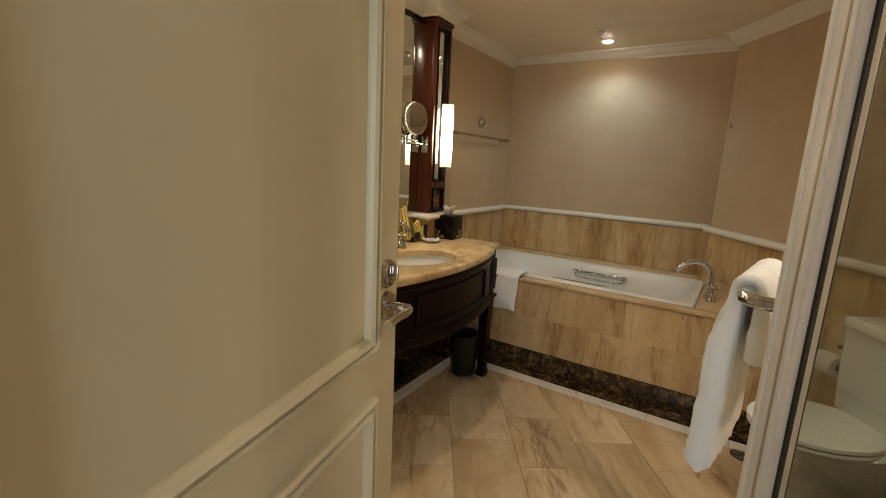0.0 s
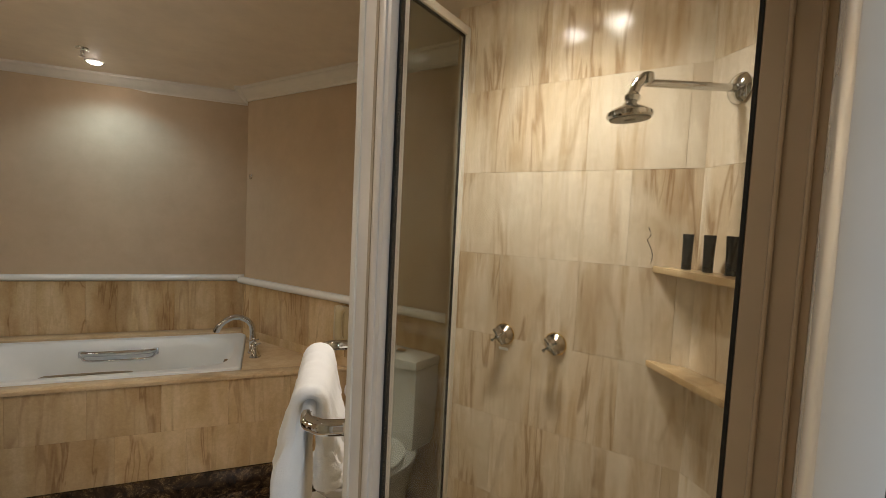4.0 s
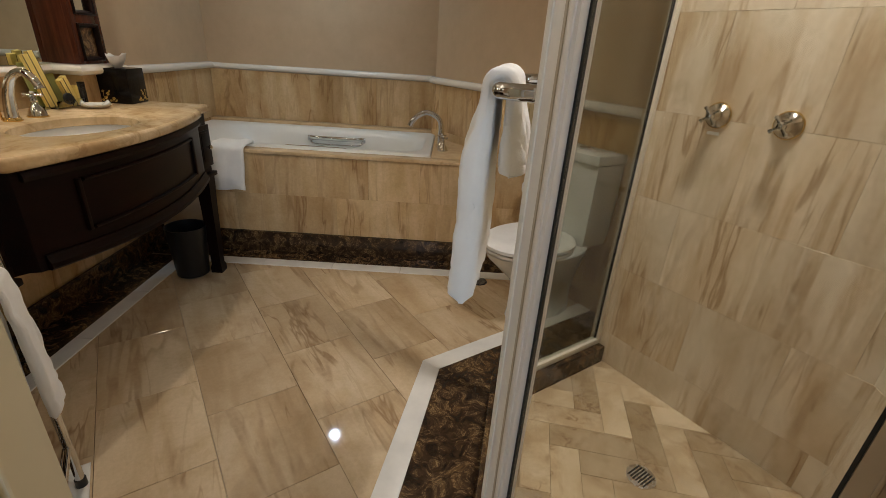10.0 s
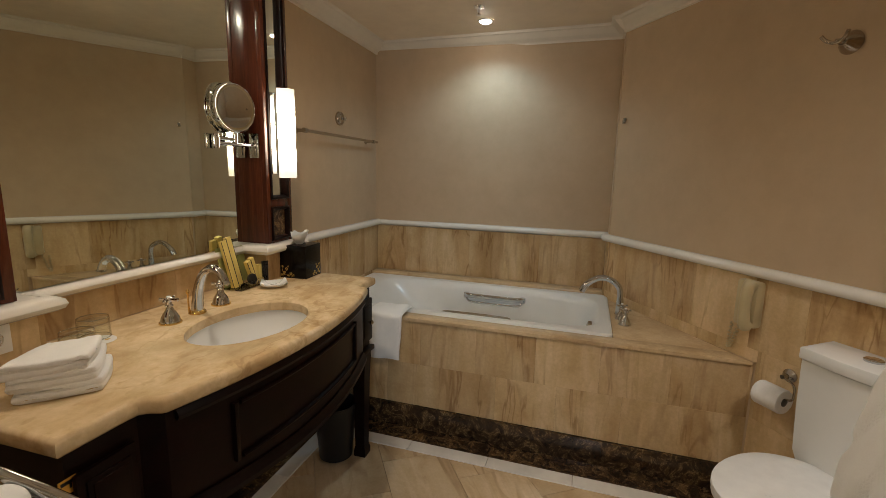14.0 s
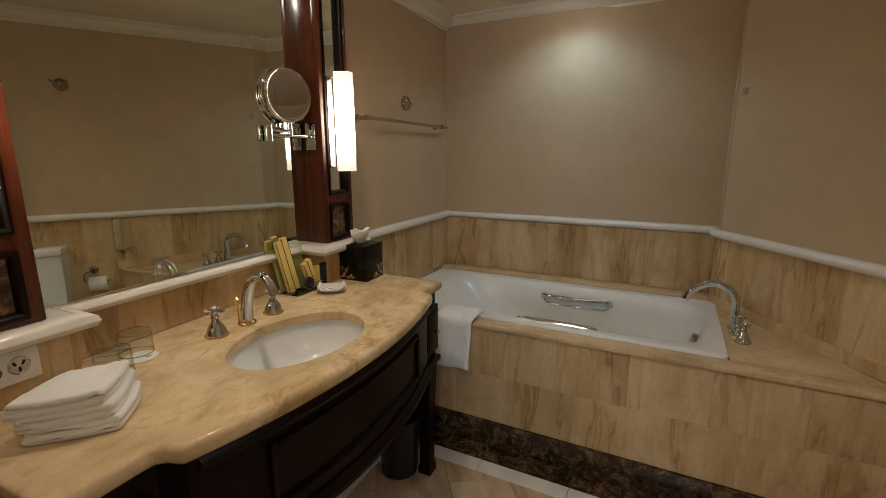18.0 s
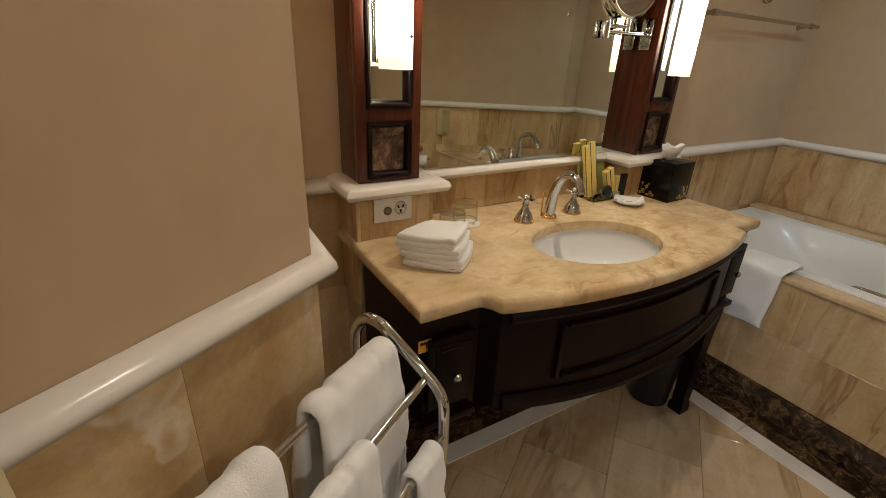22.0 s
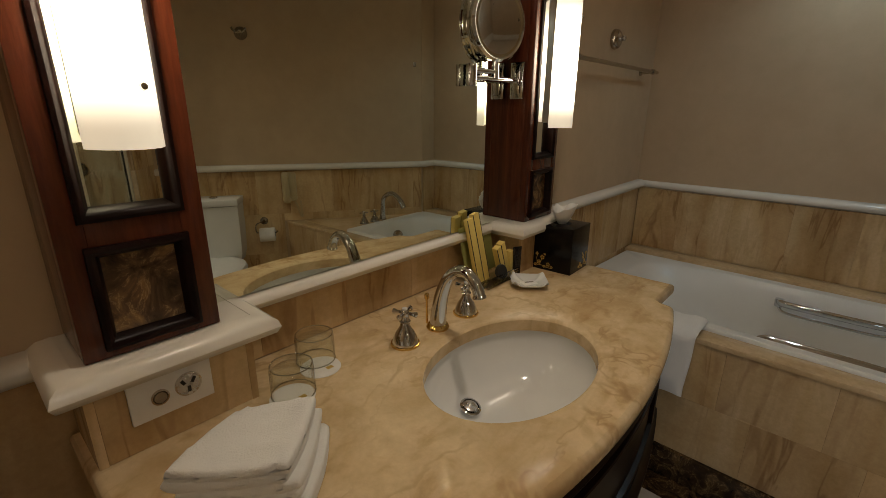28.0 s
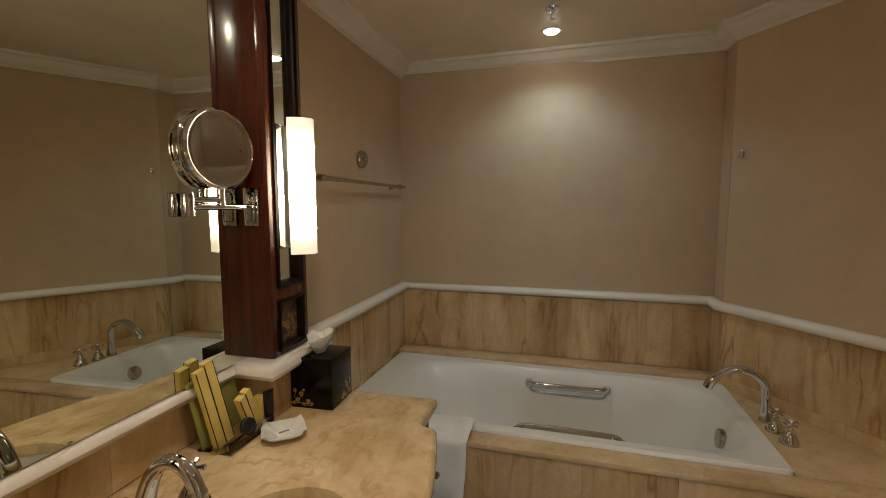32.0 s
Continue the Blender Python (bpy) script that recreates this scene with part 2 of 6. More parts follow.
def emperador(name, gold=1.0):
    m, t, b = nodes_of(name, 0.2)
    co = coords(t, (1, 1, 1))
    v = node(t, "ShaderNodeTexVoronoi", Scale=26.0, Randomness=1.0)
    v.feature = "DISTANCE_TO_EDGE"
    n1 = node(t, "ShaderNodeTexNoise", Scale=16.0, Detail=6.0, Roughness=0.65, Distortion=1.2)
    add = mixc(t, 0.18, co, n1.outputs["Color"])
    t.links.new(co, n1.inputs["Vector"])
    t.links.new(add, v.inputs["Vector"])
    base = ramp(t, n1.outputs[0], [(0.32, (0.012, 0.007, 0.004)), (0.52, (0.038 * gold, 0.021 * gold, 0.011 * gold)), (0.72, (0.115 * gold, 0.066 * gold, 0.025 * gold))])
    crack = ramp(t, v.outputs["Distance"], [(0.0, (1, 1, 1)), (0.02, (0.5, 0.5, 0.5)), (0.05, (0, 0, 0))])
    keep = ramp(t, n1.outputs[0], [(0.46, (0, 0, 0)), (0.58, (0.9, 0.9, 0.9))])
    fac = mixc(t, 1.0, crack.outputs[0], keep.outputs[0], "MULTIPLY")
    t.links.new(mixc(t, fac, base.outputs[0], (0.42, 0.28, 0.13)), b.inputs["Base Color"])
    return m


def terry(name, colour=(0.91, 0.90, 0.87)):
    m, t, b = nodes_of(name, 0.95)
    co = coords(t, (1, 1, 1))
    n1 = node(t, "ShaderNodeTexNoise", Scale=340.0, Detail=3.0, Roughness=0.75)
    n2 = node(t, "ShaderNodeTexNoise", Scale=14.0, Detail=4.0, Roughness=0.6)
    t.links.new(co, n1.inputs["Vector"])
    t.links.new(co, n2.inputs["Vector"])
    r = ramp(t, n2.outputs[0], [(0.3, tuple(c * 0.94 for c in colour)), (0.7, colour)])
    t.links.new(r.outputs[0], b.inputs["Base Color"])
    b.inputs["Sheen Weight"].default_value = 0.3
    h = mixc(t, 0.45, n1.outputs[0], n2.outputs[0])
    bump(t, b, h, 0.85, 0.004)
    return m


def pane_glass(name, tint, gloss=(0.035, 0.05, 0.14, 0.55)):
    m = bpy.data.materials.new(name)
    m.use_nodes = True
    t = m.node_tree
    t.nodes.clear()
    out = t.nodes.new("ShaderNodeOutputMaterial")
    tr = t.nodes.new("ShaderNodeBsdfTransparent")
    tr.inputs[0].default_value = (*tint, 1)
    gl = t.nodes.new("ShaderNodeBsdfGlossy")
    gl.inputs["Roughness"].default_value = 0.015
    lw = t.nodes.new("ShaderNodeLayerWeight")
    fr = ramp(t, lw.outputs["Facing"], [(at, (g,) * 3) for at, g in zip((0.0, 0.55, 0.85, 1.0), gloss)])
    mx = t.nodes.new("ShaderNodeMixShader")
    t.links.new(fr.outputs[0], mx.inputs[0])
    t.links.new(tr.outputs[0], mx.inputs[1])
    t.links.new(gl.outputs[0], mx.inputs[2])
    t.links.new(mx.outputs[0], out.inputs[0])
    return m


def clear_glass(name, colour=(1, 1, 1), rough=0.0, ior=1.45):
    m, t, b = nodes_of(name, rough, 0.0, colour)
    b.inputs["Transmission Weight"].default_value = 1.0
    b.inputs["IOR"].default_value = ior
    return m


def glowing(name, colour, strength):
    m, t, b = nodes_of(name, 0.3, 0.0, (0.9, 0.88, 0.82))
    b.inputs["Emission Color"].default_value = (*colour, 1)
    b.inputs["Emission Strength"].default_value = strength
    return m


def opal(name, colour, strength):
    """Opal glass lit from a tube inside: brightest along its middle."""
    m, t, b = nodes_of(name, 0.35, 0.0, (0.85, 0.82, 0.75))
    tc = t.nodes.new("ShaderNodeTexCoord")
    sep = t.nodes.new("ShaderNodeSeparateXYZ")
    t.links.new(tc.outputs["Object"], sep.inputs[0])
    ab = t.nodes.new("ShaderNodeMath")
    ab.operation = "ABSOLUTE"
    t.links.new(sep.outputs[2], ab.inputs[0])
    mr = t.nodes.new("ShaderNodeMapRange")
    mr.interpolation_type = "SMOOTHSTEP"
    mr.inputs[1].default_value, mr.inputs[2].default_value = -0.06, 0.170
    mr.inputs[3].default_value, mr.inputs[4].default_value = strength, strength * 0.035
    t.links.new(ab.outputs[0], mr.inputs[0])
    b.inputs["Emission Color"].default_value = (*colour, 1)
    t.links.new(mr.outputs[0], b.inputs["Emission Strength"])
    return m


LIGHT, MID, VEIN = (0.685, 0.515, 0.31), (0.57, 0.395, 0.20), (0.27, 0.145, 0.06)
M = {
    "paint": plaster("wall_paint", (0.545, 0.405, 0.262)),
    "ceiling": plaster("ceiling_paint", (0.78, 0.67, 0.525), 0.55, 160.0, 0.05),
    "crown": plain("crown_paint", (0.74, 0.68, 0.58), 0.45, wear=0.03),
    "tile": stone("veined_wall_marble", LIGHT, MID, VEIN, (2.6, 2.6, 0.4), 0.12, 0.16, 0.40, blots=0.8, threads=0.22, tight=1.7),
    "tile_shower": stone("pale_shower_marble", (0.74, 0.645, 0.51), (0.66, 0.55, 0.41), (0.30, 0.175, 0.085), (3.0, 3.0, 0.30), 0.045, 0.12, 0.30, blots=0.75, threads=0.7, tight=2.8),
    "tile_floor": stone("veined_floor_marble", (0.65, 0.51, 0.34), (0.565, 0.425, 0.265), (0.26, 0.15, 0.07), (2.6, 0.42, 1.0), 0.13, 0.045, 0.48, blots=0.3, threads=0.12, grit=0.6),
    "tile_shower_floor": stone("shower_floor_marble", (0.68, 0.545, 0.375), (0.53, 0.395, 0.245), (0.28, 0.16, 0.08), (3.0, 3.0, 1.0), 0.36, 0.14, 0.3, blots=0.5),
    "tile_honey": stone("honey_wall_marble", (0.68, 0.51, 0.285), (0.49, 0.30, 0.125), (0.76, 0.67, 0.52), (1.9, 1.9, 1.3), 0.08, 0.20, 0.9),
    "deck": stone("deck_marble", (0.64, 0.475, 0.29), (0.55, 0.39, 0.22), (0.33, 0.19, 0.09), (2.0, 2.6, 2.0), 0.05, 0.16, 0.4),
    "counter": stone("counter_marble", (0.70, 0.545, 0.34), (0.59, 0.425, 0.235), (0.40, 0.25, 0.12), (3.0, 2.0, 3.0), 0.0, 0.10, 0.45, False, 1.3, 0.09, blots=0.45, threads=0.55, grit=0.5, tight=2.4),
    "grout": plain("grout", (0.50, 0.40, 0.28), 0.85),
    "white_stone": plain("white_marble_strip", (0.77, 0.745, 0.69), 0.2, wear=0.12, scale=5.0),
    "rail": plain("white_glazed_rail", (0.78, 0.74, 0.67), 0.18, wear=0.04, scale=4.0),
    "dark": emperador("dark_emperador_marble", 1.35),
    "inset": emperador("gold_veined_marble", 3.0),
    "mahogany": wood("red_mahogany", (0.054, 0.012, 0.0055), (0.115, 0.027, 0.012), (6, 6, 0.6), 0.24),
    "ebony": wood("dark_stained_wood", (0.0032, 0.0009, 0.0006), (0.0115, 0.0024, 0.0013), (6, 0.8, 6), 0.40, 0.03),
    "chrome": plain("chrome", (0.62, 0.625, 0.63), 0.05, 1.0, wear=0.03),
    "nickel": plain("polished_nickel", (0.46, 0.41, 0.35), 0.14, 1.0, wear=0.05),
    "steel": plain("satin_steel", (0.62, 0.60, 0.57), 0.26, 1.0, wear=0.08, scale=40.0),
    "gold": plain("polished_brass", (0.80, 0.55, 0.20), 0.14, 1.0),
    "alu": plain("champagne_aluminium", (0.76, 0.70, 0.62), 0.36, 0.15, wear=0.05),
    "alu_beige": plain("beige_aluminium", (0.46, 0.375, 0.28), 0.32, 0.1, wear=0.05),
    "alu_white": plain("cream_enamel_profile", (0.72, 0.66, 0.55), 0.3, wear=0.05),
    "rubber": plain("black_seal", (0.008, 0.008, 0.008), 0.5),
    "porcelain": plain("white_porcelain", (0.79, 0.785, 0.76), 0.09, wear=0.015, coat=0.1),
    "acrylic": plain("white_bath_enamel", (0.78, 0.77, 0.73), 0.30, wear=0.015, coat=0.1),
    "terry": terry("white_terry"),
    "gloss_white": plain("white_gloss_paint", (0.70, 0.68, 0.64), 0.16, wear=0.03, coat=0.4),
    "door": plain("cream_door_paint", (0.62, 0.54, 0.365), 0.35, wear=0.03, scale=3.0),
    "black": plain("black_plastic", (0.010, 0.010, 0.011), 0.32),
    "lacquer": plain("black_lacquer", (0.006, 0.005, 0.0045), 0.22, coat=0.15),
    "cream_plastic": plain("cream_plastic", (0.55, 0.455, 0.27), 0.3),
    "white_plastic": plain("white_plastic", (0.80, 0.79, 0.765), 0.3),
    "paper": plain("white_tissue", (0.82, 0.80, 0.77), 0.9, bumps=0.4, scale=30.0),
    "yellow": plain("yellow_carton", (0.80, 0.61, 0.19), 0.55),
    "olive": plain("olive_card", (0.33, 0.33, 0.10), 0.6),
    "mirror": plain("mirror_silver", (0.76, 0.785, 0.70), 0.01, 1.0, wear=0.005),
    "pane": pane_glass("shower_glass", (0.74, 0.75, 0.71)),
    "pane_clear": pane_glass("clear_shower_glass", (0.95, 0.96, 0.94)),
    "tumbler": pane_glass("tumbler_glass", (0.97, 0.98, 0.965), (0.025, 0.06, 0.50, 1.0)),
    "glass_rim": pane_glass("glass_rim", (0.80, 0.84, 0.80), (0.30, 0.40, 0.65, 1.0)),
    "clear": clear_glass("clear_acrylic"),
    "opal": opal("opal_glass", (1.0, 0.885, 0.70), 26.0),
    "bulb": glowing("lit_lens", (1.0, 0.94, 0.86), 52.0),
    "shaded_bulb": glowing("shaded_lens", (1.0, 0.94, 0.86), 1.2),
    # near-black colour painted for the shade inside holes, and for the marble crack
    "recess_shade_crack": plain("dark_recess_shade_and_crack", (0.012, 0.011, 0.010), 0.7),
    "grille": plain("grey_grille", (0.26, 0.235, 0.195), 0.5),
    "black_foam": plain("bottle_black", (0.012, 0.010, 0.009), 0.25),
    "sticker": plain("orange_sticker", (0.65, 0.33, 0.05), 0.5),
    "gilt": plain("gilt_flower", (0.62, 0.40, 0.09), 0.4, 0.3),
    "carpet": plain("corridor_floor", (0.25, 0.21, 0.17), 0.9, bumps=0.3),
}
for finish in ("ebony", "lacquer"):
    M[finish].node_tree.nodes["Principled BSDF"].inputs["Specular IOR Level"].default_value = 0.16


# ---- mesh helpers ----
def finish(name, bm, material, smooth=False):
    me = bpy.data.meshes.new(name)
    bmesh.ops.recalc_face_normals(bm, faces=bm.faces)
    if smooth:
        for f in bm.faces:
            f.smooth = True
    bm.to_mesh(me)
    bm.free()
    me.materials.append(M[material] if isinstance(material, str) else material)
    if smooth:
        me.set_sharp_from_angle(angle=radians(42))
    return me


def part(name, bm, material, parent, label="", smooth=True):
    ob = new(name, finish(name, bm, material, smooth))
    ob.parent = parent
    return tagged(ob, label)


def thing(name, m, label, category, group="", kind=""):
    ob = new(name)
    ob.empty_display_size = 0.05
    ob.matrix_world = m
    return tagged(ob, label, category, group, kind)


def solid(name, bm, material, m, label, category, group="", kind="", smooth=False):
    ob = new(name, finish(name, bm, material, smooth))
    ob.matrix_world = m
    return tagged(ob, label, category, group, kind)


def box(bm, x0, x1, y0, y1, z0, z1, bevel=0.0, m=None):
    b = bmesh.new()
    bmesh.ops.create_cube(b, size=1.0)
    for v in b.verts:
        v.co = Vector(((x0 + x1) / 2 + v.co.x * (x1 - x0), (y0 + y1) / 2 + v.co.y * (y1 - y0), (z0 + z1) / 2 + v.co.z * (z1 - z0)))
    if bevel:
        bmesh.ops.bevel(b, geom=b.edges[:], offset=bevel, segments=2, profile=0.6, affect="EDGES")
    join(bm, b, m)
    return bm


def join(bm, b, m=None):
    lookup = {}
    for v in b.verts:
        lookup[v] = bm.verts.new(m @ v.co if m else v.co)
    for f in b.faces:
        bm.faces.new([lookup[v] for v in f.verts])
    b.free()


def loft(bm, rings, cap0=True, cap1=True, m=None, closed=True):
    rows = [[bm.verts.new(m @ Vector(p) if m else Vector(p)) for p in ring] for ring in rings]
    n = len(rows[0])
    for a, b in zip(rows, rows[1:]):
        for i in range(n if closed else n - 1):
            j = (i + 1) % n
            bm.faces.new((a[i], a[j], b[j], b[i]))
    if cap0:
        bm.faces.new(rows[0][::-1])
    if cap1:
        bm.faces.new(rows[-1])
    return bm


def lathe(bm, profile, seg=24, m=None, cap0=True, cap1=True):
    rings = [[(r * math.cos(2 * math.pi * i / seg), r * math.sin(2 * math.pi * i / seg), z) for i in range(seg)] for r, z in profile]
    return loft(bm, rings, cap0, cap1, m)


def tube(bm, points, radius, seg=10, cap=True, m=None, radii=None, flat=1.0):
    pts = [Vector(p) for p in points]
    rings, side = [], None
    for i, p in enumerate(pts):
        d = (pts[min(i + 1, len(pts) - 1)] - pts[max(i - 1, 0)]).normalized()
        if side is None:
            side = d.orthogonal().normalized()
        side = (side - d * side.dot(d)).normalized()
        up = d.cross(side)
        r = radii[i] if radii else radius
        rings.append([p + side * r * math.cos(2 * math.pi * k / seg) + up * r * flat * math.sin(2 * math.pi * k / seg) for k in range(seg)])
    return loft(bm, rings, cap, cap, m)


def smooth_path(points, steps=6):
    """A Catmull-Rom curve through the points."""
    p = [Vector(q) for q in points]
    p = [2 * p[0] - p[1]] + p + [2 * p[-1] - p[-2]]
    out = []
    for i in range(1, len(p) - 2):
        for k in range(steps):
            t = k / steps
            out.append(0.5 * (2 * p[i] + (p[i + 1] - p[i - 1]) * t + (2 * p[i - 1] - 5 * p[i] + 4 * p[i + 1] - p[i + 2]) * t * t + (3 * p[i] - p[i - 1] - 3 * p[i + 1] + p[i + 2]) * t ** 3))
    out.append(p[-2])
    return out


def prism(bm, outline, z0, z1, bevel=0.0, m=None):
    """An outline of (x, y) raised from z0 to z1, its top and bottom edges eased by bevel."""
    if bevel:
        rings = [[(*q, z) for q in inset(outline, d)] for d, z in ((bevel, z0), (bevel * 0.3, z0 + bevel * 0.3), (0, z0 + bevel), (0, z1 - bevel), (bevel * 0.3, z1 - bevel * 0.3), (bevel, z1))]
    else:
        rings = [[(*q, z) for q in outline] for z in (z0, z1)]
    return loft(bm, rings, True, True, m)


def inset(outline, d):
    out, n = [], len(outline)
    area = sum(outline[i][0] * outline[(i + 1) % n][1] - outline[(i + 1) % n][0] * outline[i][1] for i in range(n))
    turn = 1 if area > 0 else -1
    for i in range(n):
        a, b, c = (Vector(outline[k % n]) for k in (i - 1, i, i + 1))
        e, f = (b - a).normalized(), (c - b).normalized()
        na, nb = Vector((-e.y, e.x)) * turn, Vector((-f.y, f.x)) * turn
        bis = (na + nb)
        bis = bis / max(0.3, bis.length_squared / 2) if bis.length else na
        out.append(tuple(b + bis * d))
    return out


def sweep(bm, profile, path, m=None, closed=False):
    """A profile of (out, up) pairs along a path of (x, y, z); out lies to the right of the way."""
    pts = [Vector(p) for p in path]
    rings = []
    n = len(pts)
    for i, p in enumerate(pts):
        a = (p - pts[i - 1]).normalized() if i or closed else (pts[1] - p).normalized()
        b = (pts[(i + 1) % n] - p).normalized() if i < n - 1 or closed else a
        na, nb = Vector((a.y, -a.x, 0)), Vector((b.y, -b.x, 0))
        w = na + nb
        w = w / (w.length_squared / 2)
        rings.append([p + w * o + Vector((0, 0, z)) for o, z in profile])
    if closed:
        rings.append(rings[0])
    return loft(bm, rings, not closed, not closed, m)


def axis(p, q):
    """A pose at p whose z axis points to q."""
    d = Vector(q) - Vector(p)
    return Matrix.Translation(p) @ d.to_track_quat("Z", "Y").to_matrix().to_4x4()


# ---- setting: floor, walls, ceiling ----
def wall(name, m, x0, x1, y0, y1, z0=0.0, z1=CEIL, material="paint", label="beige painted plaster wall"):
    return solid(name, box(bmesh.new(), x0, x1, y0, y1, z0, z1), material, m, label, "wall", kind="structure")


ground = solid("floor", box(bmesh.new(), -2.2, 2.6, -1.6, 4.4, -0.12, -0.010), "grout", WORLD, "floor bed with pale grout between marble tiles", "floor", kind="structure")

wall_vanity = wall("wall_vanity", VAN, -0.14, 0.0, -0.90, 2.06)
wall_back = wall("wall_back", WORLD, -1.72, 0.25, 3.99, 4.13)
wall_jog = wall("wall_jog", WORLD, 0.09, 0.24, 3.858, 3.99)
wall_toilet = wall("wall_toilet", ROT, 2.29, 2.42, 1.10, 3.11)
wall_shower = wall("wall_shower", ROT, 1.985, 2.29, 0.10, 1.266, label="thick wall clad with veined beige marble tiles")
DIAG = ROT @ pose(1.985, 0.411, 0, 0, 0, 225)
wall_shower_diagonal = wall("wall_shower_diagonal", DIAG, 0.0, 0.33, -0.0, 0.10, label="angled shower wall clad with veined beige marble tiles")
wall_shower_end = wall("wall_shower_end", ROT, 0.93, 1.985, 0.10, 0.215, label="shower end wall clad with veined beige marble tiles")
wall_entrance = wall("wall_entrance", ROT, -0.22, 0.0, 0.15, 0.27)
wall_entrance_stub = wall("wall_entrance_stub", ROT, 0.745, 0.93, 0.10, 0.265)
wall_lintel = wall("wall_lintel", ROT, 0.0, 0.745, 0.15, 0.27, 2.06, CEIL)
wall_side = wall("wall_side", ROT, -0.22, -0.10, 0.27, 1.534)
wall_alcove = wall("wall_alcove", WORLD, -1.62, -0.958, 1.06, 1.189)
wall_corridor_left = wall("wall_corridor_left", ROT, -0.50, -0.40, -1.6, 0.15)
wall_corridor_right = wall("wall_corridor_right", ROT, 1.30, 1.40, -1.6, 0.15)
wall_corridor_end = wall("wall_corridor_end", ROT, -0.50, 1.40, -1.70, -1.6)
wall_corridor_return = wall("wall_corridor_return", ROT, -0.50, -0.22, 0.05, 0.15)
wall_corridor_stub = wall("wall_corridor_stub", ROT, 0.93, 1.40, 0.05, 0.15)
solid("ceiling", box(bmesh.new(), -2.2, 2.8, -1.6, 4.4, CEIL, CEIL + 0.1), "ceiling", WORLD, "flat cream painted plaster ceiling", "ceiling", kind="structure")

# crown moulding along the walls, breaking forward over the two pilasters
CROWN = [(0.0, -0.075), (0.012, -0.075), (0.014, -0.062), (0.024, -0.056), (0.040, -0.046), (0.058, -0.028), (0.068, -0.018), (0.080, -0.014), (0.084, 0.0), (0.0, 0.0)]


def van(d, l, z=0.0):
    return VAN @ Vector((d, l, z))


loop = [van(0, -0.83), van(0, -0.66), van(0.155, -0.66), van(0.155, -0.455), van(0.05, -0.455), van(0.05, 0.445), van(0.155, 0.445), van(0.155, 0.64), van(0, 0.64), van(0, 1.955),
        Vector((0.09, 3.99, 0)), Vector((0.09, 3.86, 0)), uv(2.29, 3.108), uv(2.29, 1.266)]
loop = [Vector((p.x, p.y, CEIL - 0.001)) for p in loop]
solid("crown_moulding", sweep(bmesh.new(), CROWN, loop), "crown", WORLD, "cream plaster crown moulding", "moulding", kind="structure")
side_loop = [uv(0.0, 0.27), uv(-0.10, 0.27), uv(-0.10, 1.534), van(0, -0.88)]
solid("crown_moulding", sweep(bmesh.new(), CROWN, [Vector((p.x, p.y, CEIL - 0.001)) for p in side_loop]), "crown", WORLD, "cream plaster crown moulding", "moulding", kind="structure")

# chair rail of white glazed stone over the marble dado
RAIL_Z, DADO = 0.981, 0.979
RAIL = [(0.0, 0.0), (0.022, 0.0), (0.036, 0.006), (0.042, 0.018), (0.040, 0.030), (0.030, 0.040), (0.016, 0.044), (0.0, 0.044)]


def chair_rail(path, z=RAIL_Z, fat=1.0):
    pts = [Vector((p.x, p.y, z)) for p in path]
    return solid("chair_rail", sweep(bmesh.new(), [(a * fat, b * fat) for a, b in RAIL], pts), "rail", WORLD, "white glazed half-round chair rail", "chair rail", kind="structure", smooth=True)


chair_rail([van(0.002, 0.70), van(0.002, 1.952), Vector((0.088, 3.988, 0)), Vector((0.088, 3.862, 0)), uv(2.288, 3.108), uv(2.288, 1.268)])
chair_rail([uv(-0.098, 0.28), uv(-0.098, 1.532), Vector((-1.466, 1.191, 0)), van(0.002, -0.69)], 1.000, 0.98)

# ---- daylight from the bedroom beyond the corridor, entering behind the camera ----
day = bpy.data.lights.new("bedroom_window_light", "AREA")
day.energy, day.color, day.shape, day.size, day.size_y = 34.0, (0.60, 0.78, 1.0), "RECTANGLE", 0.9, 1.6
new("bedroom_window_light", day).matrix_world = look(uv(-0.22, -1.42, 1.3), uv(0.75, 0.2, 1.3))

# ---- pieces of marble ----
PIECES = {}


def piece_mesh(w, t, h, material, bevel=0.0004):
    key = (round(w, 3), round(t, 4), round(h, 3), material)
    if key not in PIECES:
        b = bmesh.new()
        x, y, z, e = w / 2, t, h / 2, bevel
        back = [b.verts.new((sx * x, 0, sz * z)) for sx, sz in ((-1, -1), (1, -1), (1, 1), (-1, 1))]
        mid = [b.verts.new((sx * x, y - e, sz * z)) for sx, sz in ((-1, -1), (1, -1), (1, 1), (-1, 1))]
        top = [b.verts.new((sx * (x - e), y, sz * (z - e))) for sx, sz in ((-1, -1), (1, -1), (1, 1), (-1, 1))]
        for a, c in ((back, mid), (mid, top)):
            for i in range(4):
                b.faces.new((a[i], a[(i + 1) % 4], c[(i + 1) % 4], c[i]))
        b.faces.new(top)
        PIECES[key] = finish("tile", b, material)
    return PIECES[key]


